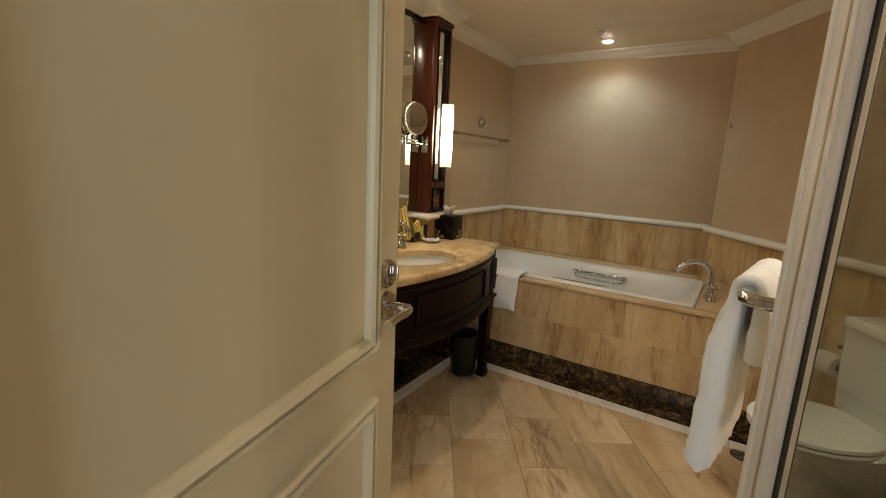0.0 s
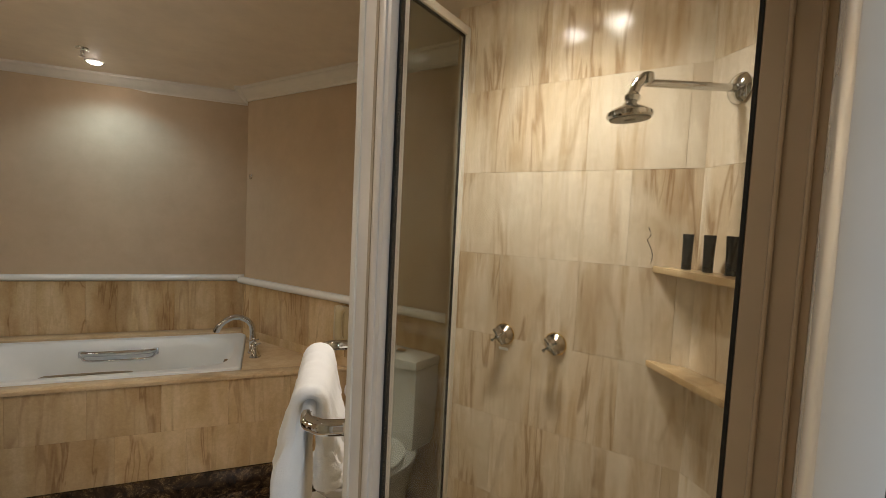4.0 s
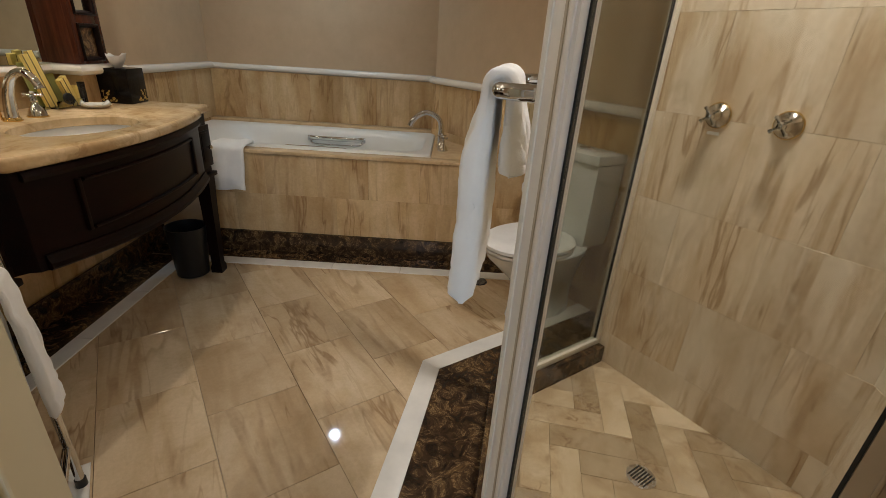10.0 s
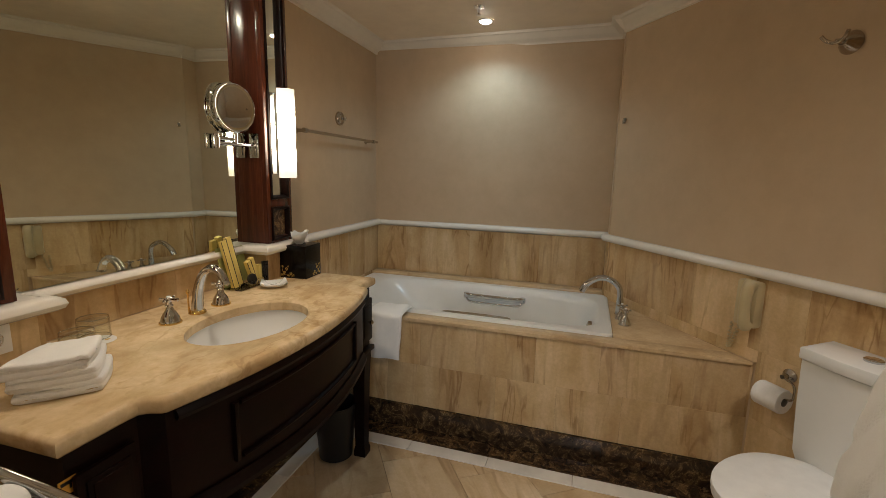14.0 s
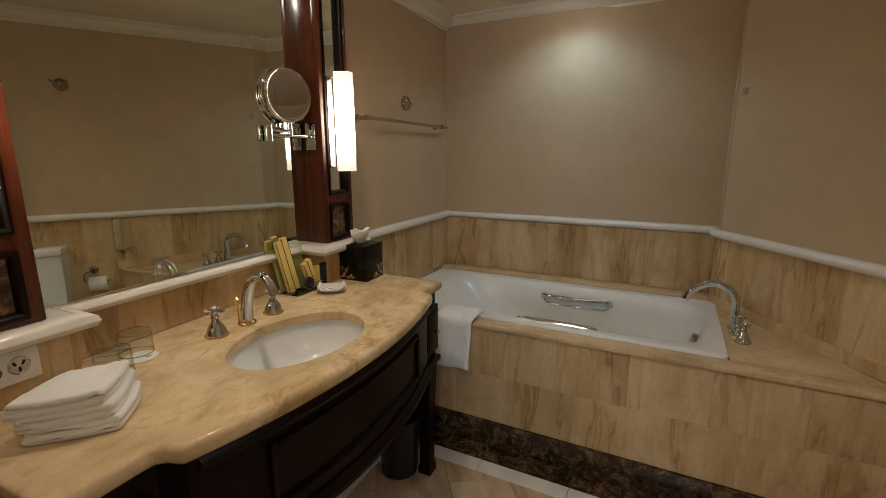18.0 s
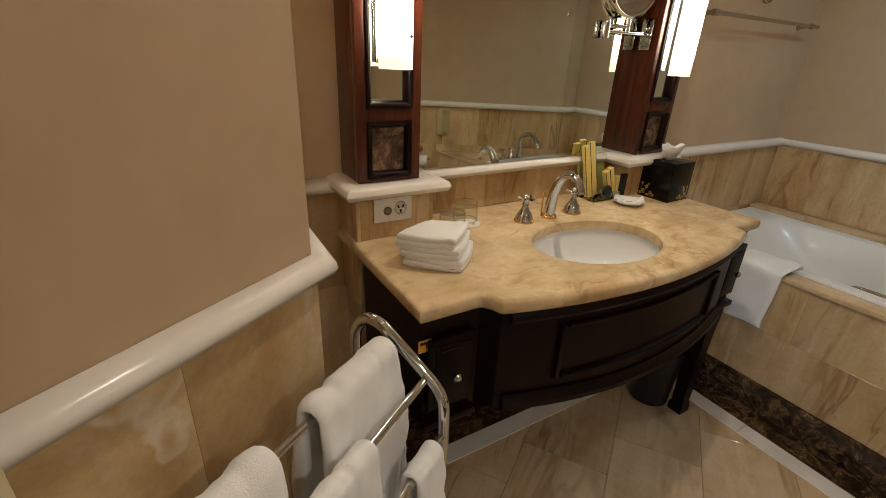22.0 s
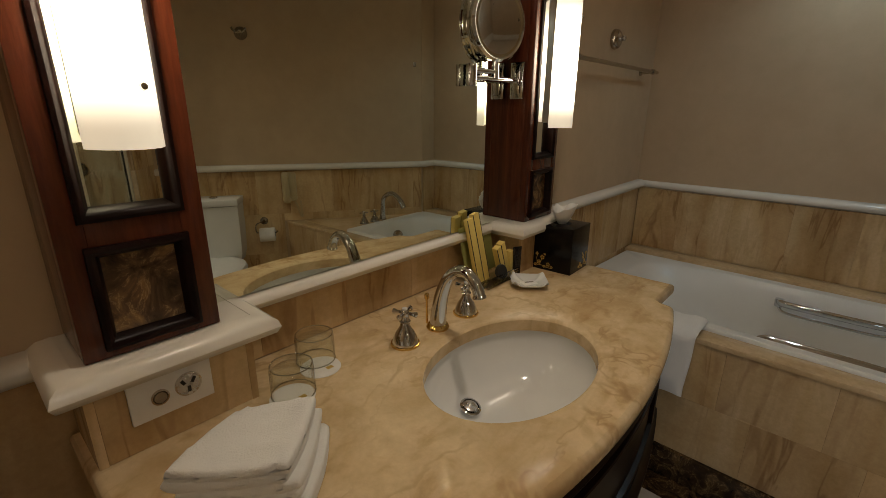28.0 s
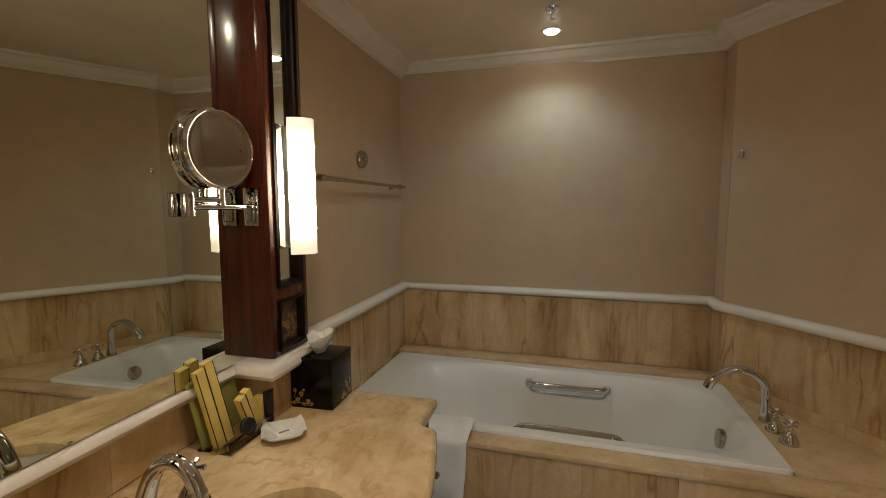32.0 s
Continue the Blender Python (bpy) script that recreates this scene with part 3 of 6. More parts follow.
def tiles(parent, m, x0, x1, rows, width=0.29, shift=0.0, half=True, t=0.012, material="tile", joint=0.0005, name="tile"):
    """Rows (z0, z1) of tiles on the plane y = 0 of m, facing +y."""
    inv = parent.matrix_world.inverted()
    for r, (z0, z1) in enumerate(rows):
        at = x0 - ((shift + (width / 2 if half and r % 2 else 0)) % width)
        while at < x1 - 1e-4:
            a, b = max(at, x0), min(at + width, x1)
            at += width
            if b - a < 0.012:
                continue
            ob = new(name, piece_mesh(b - a - joint, t + random.uniform(-0.0004, 0.0004), z1 - z0 - joint, material))
            ob.parent = parent
            ob.matrix_parent_inverse = inv
            ob.matrix_basis = m @ pose((a + b) / 2, 0, (z0 + z1) / 2)


def face(p, q):
    """A pose at p with x towards q, z up; its y points to the left of the way."""
    d = Vector(q) - Vector(p)
    return pose(p[0], p[1], 0, 0, 0, math.degrees(math.atan2(d.y, d.x)))


def strip(name, corners, z0, z1, material, label, bevel=0.002):
    return solid(name, prism(bmesh.new(), corners, z0, z1, bevel), material, WORLD, label, "floor border", kind="structure")


def xy(u, v):
    p = uv(u, v)
    return (p.x, p.y)


def vxy(d, l):
    p = van(d, l)
    return (p.x, p.y)


# ---- bath surround: skirting, panel and deck ----
T_AT = lambda y, u=2.278: (u - y * math.sin(radians(35))) / math.cos(radians(35))
bath_surround = thing("bath_surround", WORLD, "built-in bath surround clad in veined beige marble", "bath surround")
part("core", box(bmesh.new(), -1.54, 0.655, 3.05, 3.12, 0.0, 0.600), "grout", bath_surround)
part("skirting", box(bmesh.new(), -1.22, 0.70, 3.022, 3.05, 0.0, 0.125, 0.002), "dark", bath_surround, "dark brown emperador marble skirting")
b = prism(bmesh.new(), [(-1.54, 3.026), (T_AT(3.026), 3.026), (T_AT(3.115), 3.115), (-1.54, 3.115)], 0.602, 0.622, 0.004)
part("front_deck", b, "deck", bath_surround, "honey marble edge with eased nosing")
b = prism(bmesh.new(), [(0.112, 3.117), (T_AT(3.117), 3.117), (0.10, 3.858), (0.085, 3.985), (0.085, 3.91), (0.112, 3.88)], 0.590, 0.622, 0.003)
part("tap_deck", b, "deck", bath_surround, "honey marble deck under the bath tap")
part("deck_core", prism(bmesh.new(), [(0.13, 3.12), (T_AT(3.117) - 0.02, 3.117), (0.11, 3.85), (0.12, 3.2)], 0.30, 0.589), "grout", bath_surround)
part("back_ledge", box(bmesh.new(), -1.545, 0.084, 3.875, 3.976, 0.56, 0.648, 0.004), "deck", bath_surround, "raised honey marble ledge along the wall")
for row, (z0, z1) in enumerate(((0.127, 0.363), (0.363, 0.600))):
    tiles(bath_surround, face((0.69, 3.05), (-1.22, 3.05)), 0.0, 1.91, [(z0, z1)], 0.30, 0.27 if row else 0.079, False, 0.014)

# marble dado
tiles(wall_back, face((0.09, 3.99), (-1.56, 3.99)), 0.0, 1.64, [(0.648, DADO)], 0.245, 0.06)
tiles(wall_vanity, face(vxy(0, 1.955), vxy(0, 0.66)), 0.0, 1.28, [(0.56, 0.648), (0.648, DADO)], 0.245, 0.1)
tiles(wall_jog, face((0.09, 3.86), (0.09, 3.99)), 0.0, 0.118, [(0.622, DADO)], 0.25)
tiles(wall_toilet, face(xy(2.29, 1.268), xy(2.29, 3.11)), 0.0, 0.815, [(0.0, 0.085), (0.085, 0.38), (0.38, 0.675), (0.675, DADO)], 0.30, 0.1)
tiles(wall_toilet, face(xy(2.29, 1.268), xy(2.29, 3.11)), 0.815, 1.83, [(0.622, 0.675), (0.675, DADO)], 0.30, 0.1)
tiles(wall_side, face(xy(-0.10, 1.532), xy(-0.10, 0.29)), 0.0, 1.237, [(0.0, 0.10), (0.10, 0.39), (0.39, 0.69), (0.69, 0.998)], 0.30, 0.18, True, 0.012, "tile_honey")
tiles(wall_alcove, face((-0.958, 1.189), (-1.47, 1.189)), 0.0, 0.50, [(0.39, 0.69), (0.69, 0.998)], 0.30, 0.2, True, 0.012, "tile_honey")
tiles(wall_vanity, face(vxy(0, -0.66), vxy(0, -0.87)), 0.0, 0.205, [(0.39, 0.69), (0.69, 0.998)], 0.30, 0.0)

# shower cladding
ROWS7 = [(0.0, 0.154), (0.154, 0.454), (0.454, 0.754), (0.754, 1.054), (1.054, 1.354), (1.354, 1.654), (1.654, 1.954), (1.954, CEIL)]
tiles(wall_shower, face(xy(1.985, 0.411), xy(1.985, 1.268)), 0.0, 0.857, ROWS7, 0.29, 0.236, True, 0.012, "tile_shower")
tiles(wall_shower_end, face(xy(0.95, 0.215), xy(1.78, 0.215)), 0.0, 0.82, ROWS7, 0.29, 0.15, True, 0.012, "tile_shower")
tiles(wall_shower_diagonal, face(xy(1.775, 0.201), xy(1.985, 0.411)), 0.0, 0.297, ROWS7, 0.29, 0.15, True, 0.012, "tile_shower")
tiles(wall_shower, face(xy(1.985, 1.266), xy(2.29, 1.266)), 0.0, 0.29, ROWS7, 0.29, 0.0)

# ---- shower floor, kerb and borders ----
KERB_OUT = [(1.97, 1.275), (1.413, 1.275), (0.891, 0.744), (0.891, 0.23)]
KERB_IN = [(0.977, 0.23), (0.977, 0.708), (1.449, 1.189), (1.97, 1.189)]
strip("shower_kerb", [xy(*p) for p in KERB_OUT + KERB_IN], 0.0, 0.085, "dark", "dark brown marble shower kerb", 0.003)
BAND = [(2.278, 1.50), (1.332, 1.50), (0.667, 0.835), (0.667, 0.27)]
strip("dark_border", [xy(*p) for p in BAND + [(0.93, 0.27), (0.93, 0.74), (1.42, 1.245), (2.278, 1.275)]], -0.006, 0.004, "dark", "dark brown marble border on the floor outside the shower")
STRIP = [(2.278, 1.579), (1.300, 1.579), (0.588, 0.867), (0.588, 0.29)]
for a, b_, c, d in ((STRIP[0], STRIP[1], BAND[1], BAND[0]), (STRIP[1], STRIP[2], BAND[2], BAND[1]), (STRIP[2], STRIP[3], BAND[3], BAND[2])):
    strip("white_border", [xy(*p) for p in (a, b_, c, d)], -0.006, 0.005, "white_stone", "white marble strip in the floor around the shower")
strip("dark_border", [(-1.50, 3.020), (0.68, 3.020), (0.76, 2.905), (-1.50, 2.905)], -0.006, 0.004, "dark", "dark brown marble border on the floor along the bath")
for k in range(5):
    x0 = -1.225 + k * 0.4
    strip("white_border", [(x0, 2.902), (x0 + 0.398, 2.902), (x0 + 0.398, 2.825), (x0, 2.825)], -0.006, 0.005, "white_stone", "white marble strip in the floor along the bath")
for k in range(4):
    l0 = -0.83 + k * 0.40
    strip("white_border", [vxy(0.190, l0), vxy(0.265, l0), vxy(0.265, l0 + 0.398), vxy(0.190, l0 + 0.398)], -0.006, 0.005, "white_stone", "white marble strip in the floor along the vanity")
strip("dark_border", [vxy(0.031, -0.86), vxy(0.189, -0.86), vxy(0.189, 0.80), vxy(0.031, 0.80)], -0.006, 0.004, "dark", "dark brown marble border on the floor under the vanity")
strip("dark_border", [xy(-0.09, 1.60), xy(-0.09, 0.30), xy(0.10, 0.30), xy(0.10, 1.60)], -0.006, 0.004, "dark", "dark brown marble border on the floor under the towel rack")
strip("white_border", [xy(0.10, 1.66), xy(0.10, 0.30), xy(0.175, 0.30), xy(0.175, 1.66)], -0.006, 0.005, "white_stone", "white marble strip in the floor by the towel rack")


def clip(poly, n, c):
    """Keep what lies on n . p <= c."""
    out = []
    for i, p in enumerate(poly):
        q = poly[(i + 1) % len(poly)]
        dp, dq = n[0] * p[0] + n[1] * p[1] - c, n[0] * q[0] + n[1] * q[1] - c
        if dp <= 0:
            out.append(p)
        if dp * dq < 0:
            k = dp / (dp - dq)
            out.append((p[0] + (q[0] - p[0]) * k, p[1] + (q[1] - p[1]) * k))
    return out


def floor_pieces(cells, halfplanes, top, material, joint=0.0016):
    inv = ground.matrix_world.inverted()
    for poly in cells:
        for n, c in halfplanes:
            poly = clip(poly, n, c) if len(poly) > 2 else []
        if len(poly) < 3:
            continue
        cx, cy = (sum(p[k] for p in poly) / len(poly) for k in (0, 1))
        area = 0.5 * abs(sum(poly[i][0] * poly[(i + 1) % len(poly)][1] - poly[(i + 1) % len(poly)][0] * poly[i][1] for i in range(len(poly))))
        if area < 0.0006:
            continue
        ring = inset([(p[0] - cx, p[1] - cy) for p in poly], joint / 2)
        b = bmesh.new()
        loft(b, [[(*q, -0.009) for q in ring], [(*q, -0.001) for q in ring], [(*q, 0.0) for q in inset(ring, 0.001)]], False, True)
        ob = new("tile", finish("tile", b, material))
        ob.parent, ob.matrix_parent_inverse = ground, inv
        ob.matrix_basis = ROT @ pose(cx, cy, top + random.uniform(-0.0004, 0.0004))


def flat(nx, ny, c):
    """A half plane of the world in the rotated frame."""
    n = ROT.to_3x3().inverted() @ Vector((nx, ny, 0))
    return ((n.x, n.y), c)


cells = []
for i in range(-4, 7):
    u0 = 0.496 + 0.3145 * (i - 0)
    base = 2.105 if i % 2 == 0 else 1.90
    for j in range(-6, 5):
        v0 = base + 0.414 * j
        cells.append([(u0, v0), (u0 + 0.3145, v0), (u0 + 0.3145, v0 + 0.414), (u0, v0 + 0.414)])
vd = VAN.to_3x3() @ Vector((1, 0, 0))
cells = [c for c in cells if not (c[0][0] > 0.95 and c[2][1] < 1.25)]
floor_pieces(cells, [flat(0, 1, 2.83), flat(-vd.x, -vd.y, -(vd.x * van(0.262, 0).x + vd.y * van(0.262, 0).y)), ((-1, 0), 0.09), ((1, 0), 2.28), ((0, -1), -0.10)], 0.0, "tile_floor")
# herringbone of the shower floor
herring = []
L, Wd = 0.285, 0.095
for i in range(-16, 17):
    for j in range(-3, 4):
        p0, q0 = 1.71 + i * Wd + j * L, -0.70 + i * Wd - j * L
        for dp, dq, lp, lq in ((0, 0, L, Wd), (0, Wd, Wd, L)):
            quad = [(p0 + dp, q0 + dq), (p0 + dp + lp, q0 + dq), (p0 + dp + lp, q0 + dq + lq), (p0 + dp, q0 + dq + lq)]
            herring.append([((p - q) * 0.70711, (p + q) * 0.70711) for p, q in quad])
herring = [c for c in herring if 0.7 < c[0][0] < 2.3 and -0.1 < c[0][1] < 1.5]
floor_pieces(herring, [((-1, 0), -0.979), ((1, 0), 1.972), ((0, 1), 1.187), ((0, -1), -0.229), ((0.7071, -0.7071), 1.106), ((-0.7071, 0.7071), -0.184)], 0.012, "tile_shower_floor", 0.0005)


# ---- bath ----
def super_ring(x0, x1, y0, y1, z, power=2.6, n=56):
    out = []
    for k in range(n):
        a = 2 * math.pi * k / n
        c, s = math.cos(a), math.sin(a)
        out.append(((x0 + x1) / 2 + (x1 - x0) / 2 * math.copysign(abs(c) ** (2 / power), c), (y0 + y1) / 2 + (y1 - y0) / 2 * math.copysign(abs(s) ** (2 / power), s), z))
    return out


def build_bath():
    bath = thing("bathtub", WORLD, "white enamelled built-in bathtub with chrome grab rails", "bathtub")
    rim = 0.634
    rings = [super_ring(-1.535, 0.110, 3.117, 3.872, rim - 0.03, 60), super_ring(-1.535, 0.110, 3.117, 3.872, rim - 0.006, 60), super_ring(-1.530, 0.105, 3.122, 3.867, rim, 60),
             super_ring(-1.40, 0.055, 3.165, 3.825, rim - 0.002, 5.5), super_ring(-1.385, 0.045, 3.172, 3.818, rim - 0.012, 5), super_ring(-1.33, 0.030, 3.185, 3.80, rim - 0.05, 4.4),
             super_ring(-1.24, 0.012, 3.20, 3.785, rim - 0.12, 4.5), super_ring(-1.08, -0.012, 3.222, 3.765, rim - 0.22, 4), super_ring(-0.92, -0.035, 3.245, 3.742, rim - 0.33, 3.6),
             super_ring(-0.84, -0.065, 3.27, 3.715, rim - 0.385, 3.2), super_ring(-0.72, -0.13, 3.34, 3.65, rim - 0.40, 3)]
    part("shell", loft(bmesh.new(), rings, False, True), "acrylic", bath)
    for y, inward, x0, x1, z in ((3.790, -1, -0.79, -0.41, 0.570), (3.190, 1, -0.78, -0.40, 0.606)):
        reach = y + inward * 0.034
        bar = smooth_path([(x0, y, z - 0.006), (x0 + 0.012, y + inward * 0.024, z), (x0 + 0.045, reach, z), ((x0 + x1) / 2, reach + inward * 0.004, z), (x1 - 0.045, reach, z), (x1 - 0.012, y + inward * 0.024, z), (x1, y, z - 0.006)], 5)
        rail = part("grab_rail", tube(bmesh.new(), bar, 0.0135, 12, flat=1.35), "chrome", bath, "chrome grab rail")
        trim = smooth_path([(x0, y + inward * 0.006, z - 0.004), (x0 + 0.006, y + inward * 0.012, z - 0.030), (x0 + 0.040, y + inward * 0.016, z - 0.046), ((x0 + x1) / 2, y + inward * 0.018, z - 0.048), (x1 - 0.040, y + inward * 0.016, z - 0.046), (x1 - 0.006, y + inward * 0.012, z - 0.030), (x1, y + inward * 0.006, z - 0.004)], 5)
        part("lower_loop", tube(bmesh.new(), trim, 0.0065, 10), "chrome", rail)
        for x in (x0, x1):
            part("mount", box(bmesh.new(), x - 0.017, x + 0.017, y - 0.016, y + 0.016, z - 0.026, z + 0.012, 0.007), "chrome", rail)
    lathe_m = axis((0.018, 3.50, 0.528), (-0.2, 3.50, 0.558))
    ov = part("overflow", lathe(bmesh.new(), [(0.038, 0), (0.040, 0.010), (0.036, 0.022), (0.014, 0.028)], 24, lathe_m), "nickel", bath, "chrome overflow knob")
    part("waste", lathe(bmesh.new(), [(0.032, 0), (0.032, 0.004), (0.02, 0.007)], 24, pose(-0.2, 3.49, 0.234)), "chrome", bath, "chrome waste")
    return bath


build_bath()


def cross_handle(bm_parent, m, name="handle", skirt="gold"):
    """A bell-shaped tap base with a four-armed cross on top."""
    h = part(name, lathe(bmesh.new(), [(0.0295, 0.0), (0.0305, 0.005), (0.0285, 0.011), (0.026, 0.020), (0.020, 0.032), (0.0125, 0.043), (0.010, 0.053), (0.013, 0.057), (0.009, 0.062), (0.009, 0.072)], 20, m), "chrome", bm_parent)
    part("base_ring", lathe(bmesh.new(), [(0.0325, -0.001), (0.0335, 0.002), (0.0325, 0.0052), (0.029, 0.0062)], 20, m), skirt, h, "polished brass ring")
    c = bmesh.new()
    for k in range(4):
        a = radians(20 + 90 * k)
        d = Vector((math.cos(a), math.sin(a), 0))
        tube(c, [d * r + Vector((0, 0, 0.076)) for r in (0, 0.010, 0.018, 0.024, 0.028, 0.031)], 0, 8, True, m, [0.0045, 0.004, 0.004, 0.006, 0.0065, 0.002])
    lathe(c, [(0.009, 0.070), (0.010, 0.078), (0.007, 0.084), (0.002, 0.086)], 14, m)
    part("cross", c, "chrome", h)
    part("button", lathe(bmesh.new(), [(0.0062, 0.084), (0.0062, 0.0875), (0.004, 0.0885)], 14, m), "porcelain", h, "white porcelain button")
    return h


def spout(bm, base, reach, rise, radius, m=None, drop=0.03):
    pts = []
    for k in range(23):
        t = k / 22
        if t < 0.35:
            q = Vector((0.012 * t / 0.35 * reach * 3, 0, rise * 0.62 * t / 0.35))
        else:
            a = (t - 0.35) / 0.65 * math.pi * 0.93
            q = Vector((0.036 * reach + (reach * 0.5) * (1 - math.cos(a)), 0, rise * 0.62 + rise * 0.38 * math.sin(a) - (drop * max(0, -math.cos(a)))))
        pts.append(Vector(base) + q)
    radii = [radius * (1.5 - 0.5 * min(1, k / 6)) * (1.12 if k > 19 else 1.0) for k in range(23)]
    return tube(bm, pts, 0, 14, True, m, radii)


def build_bath_tap():
    m = pose(0.163, 3.500, 0.622, 0, 0, 178)
    tap = thing("bath_tap", m, "chrome bath tap with high curved spout and two cross handles", "tap")
    s = part("spout", spout(bmesh.new(), (0, 0, 0), 0.205, 0.204, 0.0168), "chrome", tap)
    part("base_ring", lathe(bmesh.new(), [(0.027, 0), (0.028, 0.006), (0.021, 0.012)], 20), "chrome", tap)
    for k, (dx, dy) in enumerate(((0.166, 3.425), (0.177, 3.335))):
        loc = m.inverted() @ pose(dx, dy, 0.622)
        cross_handle(tap, loc, skirt="chrome")


build_bath_tap()


# ---- vanity ----
def counter_outline(grow=0.0, n=28):
    """The serpentine edge of the vanity in its own frame (out, along), from the left back round to the right back."""
    pts = [(0.155, -0.686), (0.551, -0.686), (0.551, -0.545), (0.553, -0.527), (0.566, -0.516), (0.592, -0.508)]
    pts += [(0.675 - 0.30 * (-0.5 + k / n) ** 2, -0.5 + k / n) for k in range(n + 1)]
    pts += [(0.592, 0.508), (0.566, 0.516), (0.553, 0.527), (0.551, 0.545), (0.551, 0.686), (0.155, 0.686)]
    if grow:
        pts = inset(pts, -grow)
    return pts


SINK = (0.425, -0.012, 0.158, 0.222)
TOP = 0.890


def build_counter():
    top = thing("worktop", VAN, "honey-coloured veined marble vanity top with serpentine front edge", "vanity top")
    outer = [(0.016, -0.686)] + counter_outline()[1:-1] + [(0.016, 0.686)]
    bm = bmesh.new()
    hole = [(SINK[0] + SINK[2] * math.cos(2 * math.pi * k / 48), SINK[1] + SINK[3] * math.sin(2 * math.pi * k / 48)) for k in range(48)]
    grown = [(SINK[0] + (SINK[2] + 0.006) * math.cos(2 * math.pi * k / 48), SINK[1] + (SINK[3] + 0.006) * math.sin(2 * math.pi * k / 48)) for k in range(48)]
    upper = [bm.verts.new((*p, TOP)) for p in inset(outer, 0.012)]
    lip = [bm.verts.new((*p, TOP)) for p in grown]
    edges = [bm.edges.new((r[i], r[(i + 1) % len(r)])) for r in (upper, lip) for i in range(len(r))]
    bmesh.ops.triangle_fill(bm, edges=edges, use_beauty=True)
    edge = bmesh.new()
    rows = [[edge.verts.new((*p, TOP)) for p in inset(outer, 0.012)]]
    for d, z in ((0.005, TOP - 0.0025), (0.001, TOP - 0.009), (0.0, TOP - 0.019), (0.001, TOP - 0.029), (0.006, TOP - 0.036), (0.014, TOP - 0.039)):
        rows.append([edge.verts.new((*p, z)) for p in inset(outer, d)])
    for a, c in zip(rows, rows[1:]):
        for i in range(len(a)):
            edge.faces.new((a[i], a[(i + 1) % len(a)], c[(i + 1) % len(a)], c[i]))
    rows = [lip, [bm.verts.new((*p, TOP - 0.005)) for p in hole], [bm.verts.new((*p, TOP - 0.034)) for p in hole]]
    for a, c in zip(rows, rows[1:]):
        for i in range(len(a)):
            bm.faces.new((a[i], a[(i + 1) % len(a)], c[(i + 1) % len(a)], c[i]))
    part("slab", bm, "counter", top)
    part("moulded_edge", edge, "counter", top, "rounded marble edge")
    return top


build_counter()


def build_basin():
    cx, cy, rx, ry = SINK
    basin = thing("basin", VAN @ pose(cx, cy, 0), "white oval under-mounted porcelain basin", "basin")

    def ring(k, z, dx=0.0):
        return [(dx + k * (rx + 0.008) * math.cos(2 * math.pi * i / 48), k * (ry + 0.008) * math.sin(2 * math.pi * i / 48), z) for i in range(48)]
    bowl = [ring(1.08, TOP - 0.036), ring(1.0, TOP - 0.036), ring(0.99, TOP - 0.05), ring(0.95, TOP - 0.085), ring(0.86, TOP - 0.12), ring(0.70, TOP - 0.146, -0.006), ring(0.48, TOP - 0.160, -0.018), ring(0.22, TOP - 0.166, -0.03), ring(0.10, TOP - 0.167, -0.035)]
    part("bowl", loft(bmesh.new(), bowl, False, True), "porcelain", basin)
    w = part("waste", lathe(bmesh.new(), [(0.025, 0), (0.025, 0.003), (0.0205, 0.0045), (0.0195, 0.001)], 24, pose(-0.092, -0.026, TOP - 0.150, 0, 18, 0)), "chrome", basin, "chrome waste with raised plug")
    part("plug", lathe(bmesh.new(), [(0.0165, 0.003), (0.0165, 0.0055), (0.010, 0.008)], 20, pose(-0.092, -0.026, TOP - 0.150, 0, 18, 0)), "steel", w)
    # flat disc, coloured as dark as the shaded inside of the hole
    part("overflow", lathe(bmesh.new(), [(0.008, 0), (0.008, 0.002)], 14, axis((0.145, 0.02, TOP - 0.075), (0.0, 0.02, TOP - 0.055))), "recess_shade_crack", basin)


build_basin()


def build_basin_tap():
    tap = thing("basin_tap", VAN @ pose(0.208, -0.012, TOP), "chrome basin tap with arched spout and two cross handles", "tap")
    neck = smooth_path([(0, 0, 0), (0.004, 0, 0.045), (0.014, 0, 0.095), (0.036, 0, 0.140), (0.070, 0, 0.162), (0.100, 0, 0.152), (0.118, 0, 0.126), (0.122, 0, 0.112)], 4)
    part("spout", tube(bmesh.new(), neck, 0, 16, True, None, [0.0205 - 0.0075 * min(1.0, k / 14) for k in range(len(neck) - 2)] + [0.0155, 0.0155]), "chrome", tap)
    part("base_ring", lathe(bmesh.new(), [(0.027, 0), (0.028, 0.004), (0.024, 0.011), (0.020, 0.013)], 20), "gold", tap, "polished brass ring")
    part("lift_rod", lathe(bmesh.new(), [(0.003, 0), (0.003, 0.062), (0.006, 0.066), (0.006, 0.076), (0.002, 0.080)], 10, pose(-0.036, 0.0, 0)), "gold", tap, "thin brass lift rod")
    for l in (-0.108, 0.108):
        cross_handle(tap, pose(0, l, 0))


build_basin_tap()


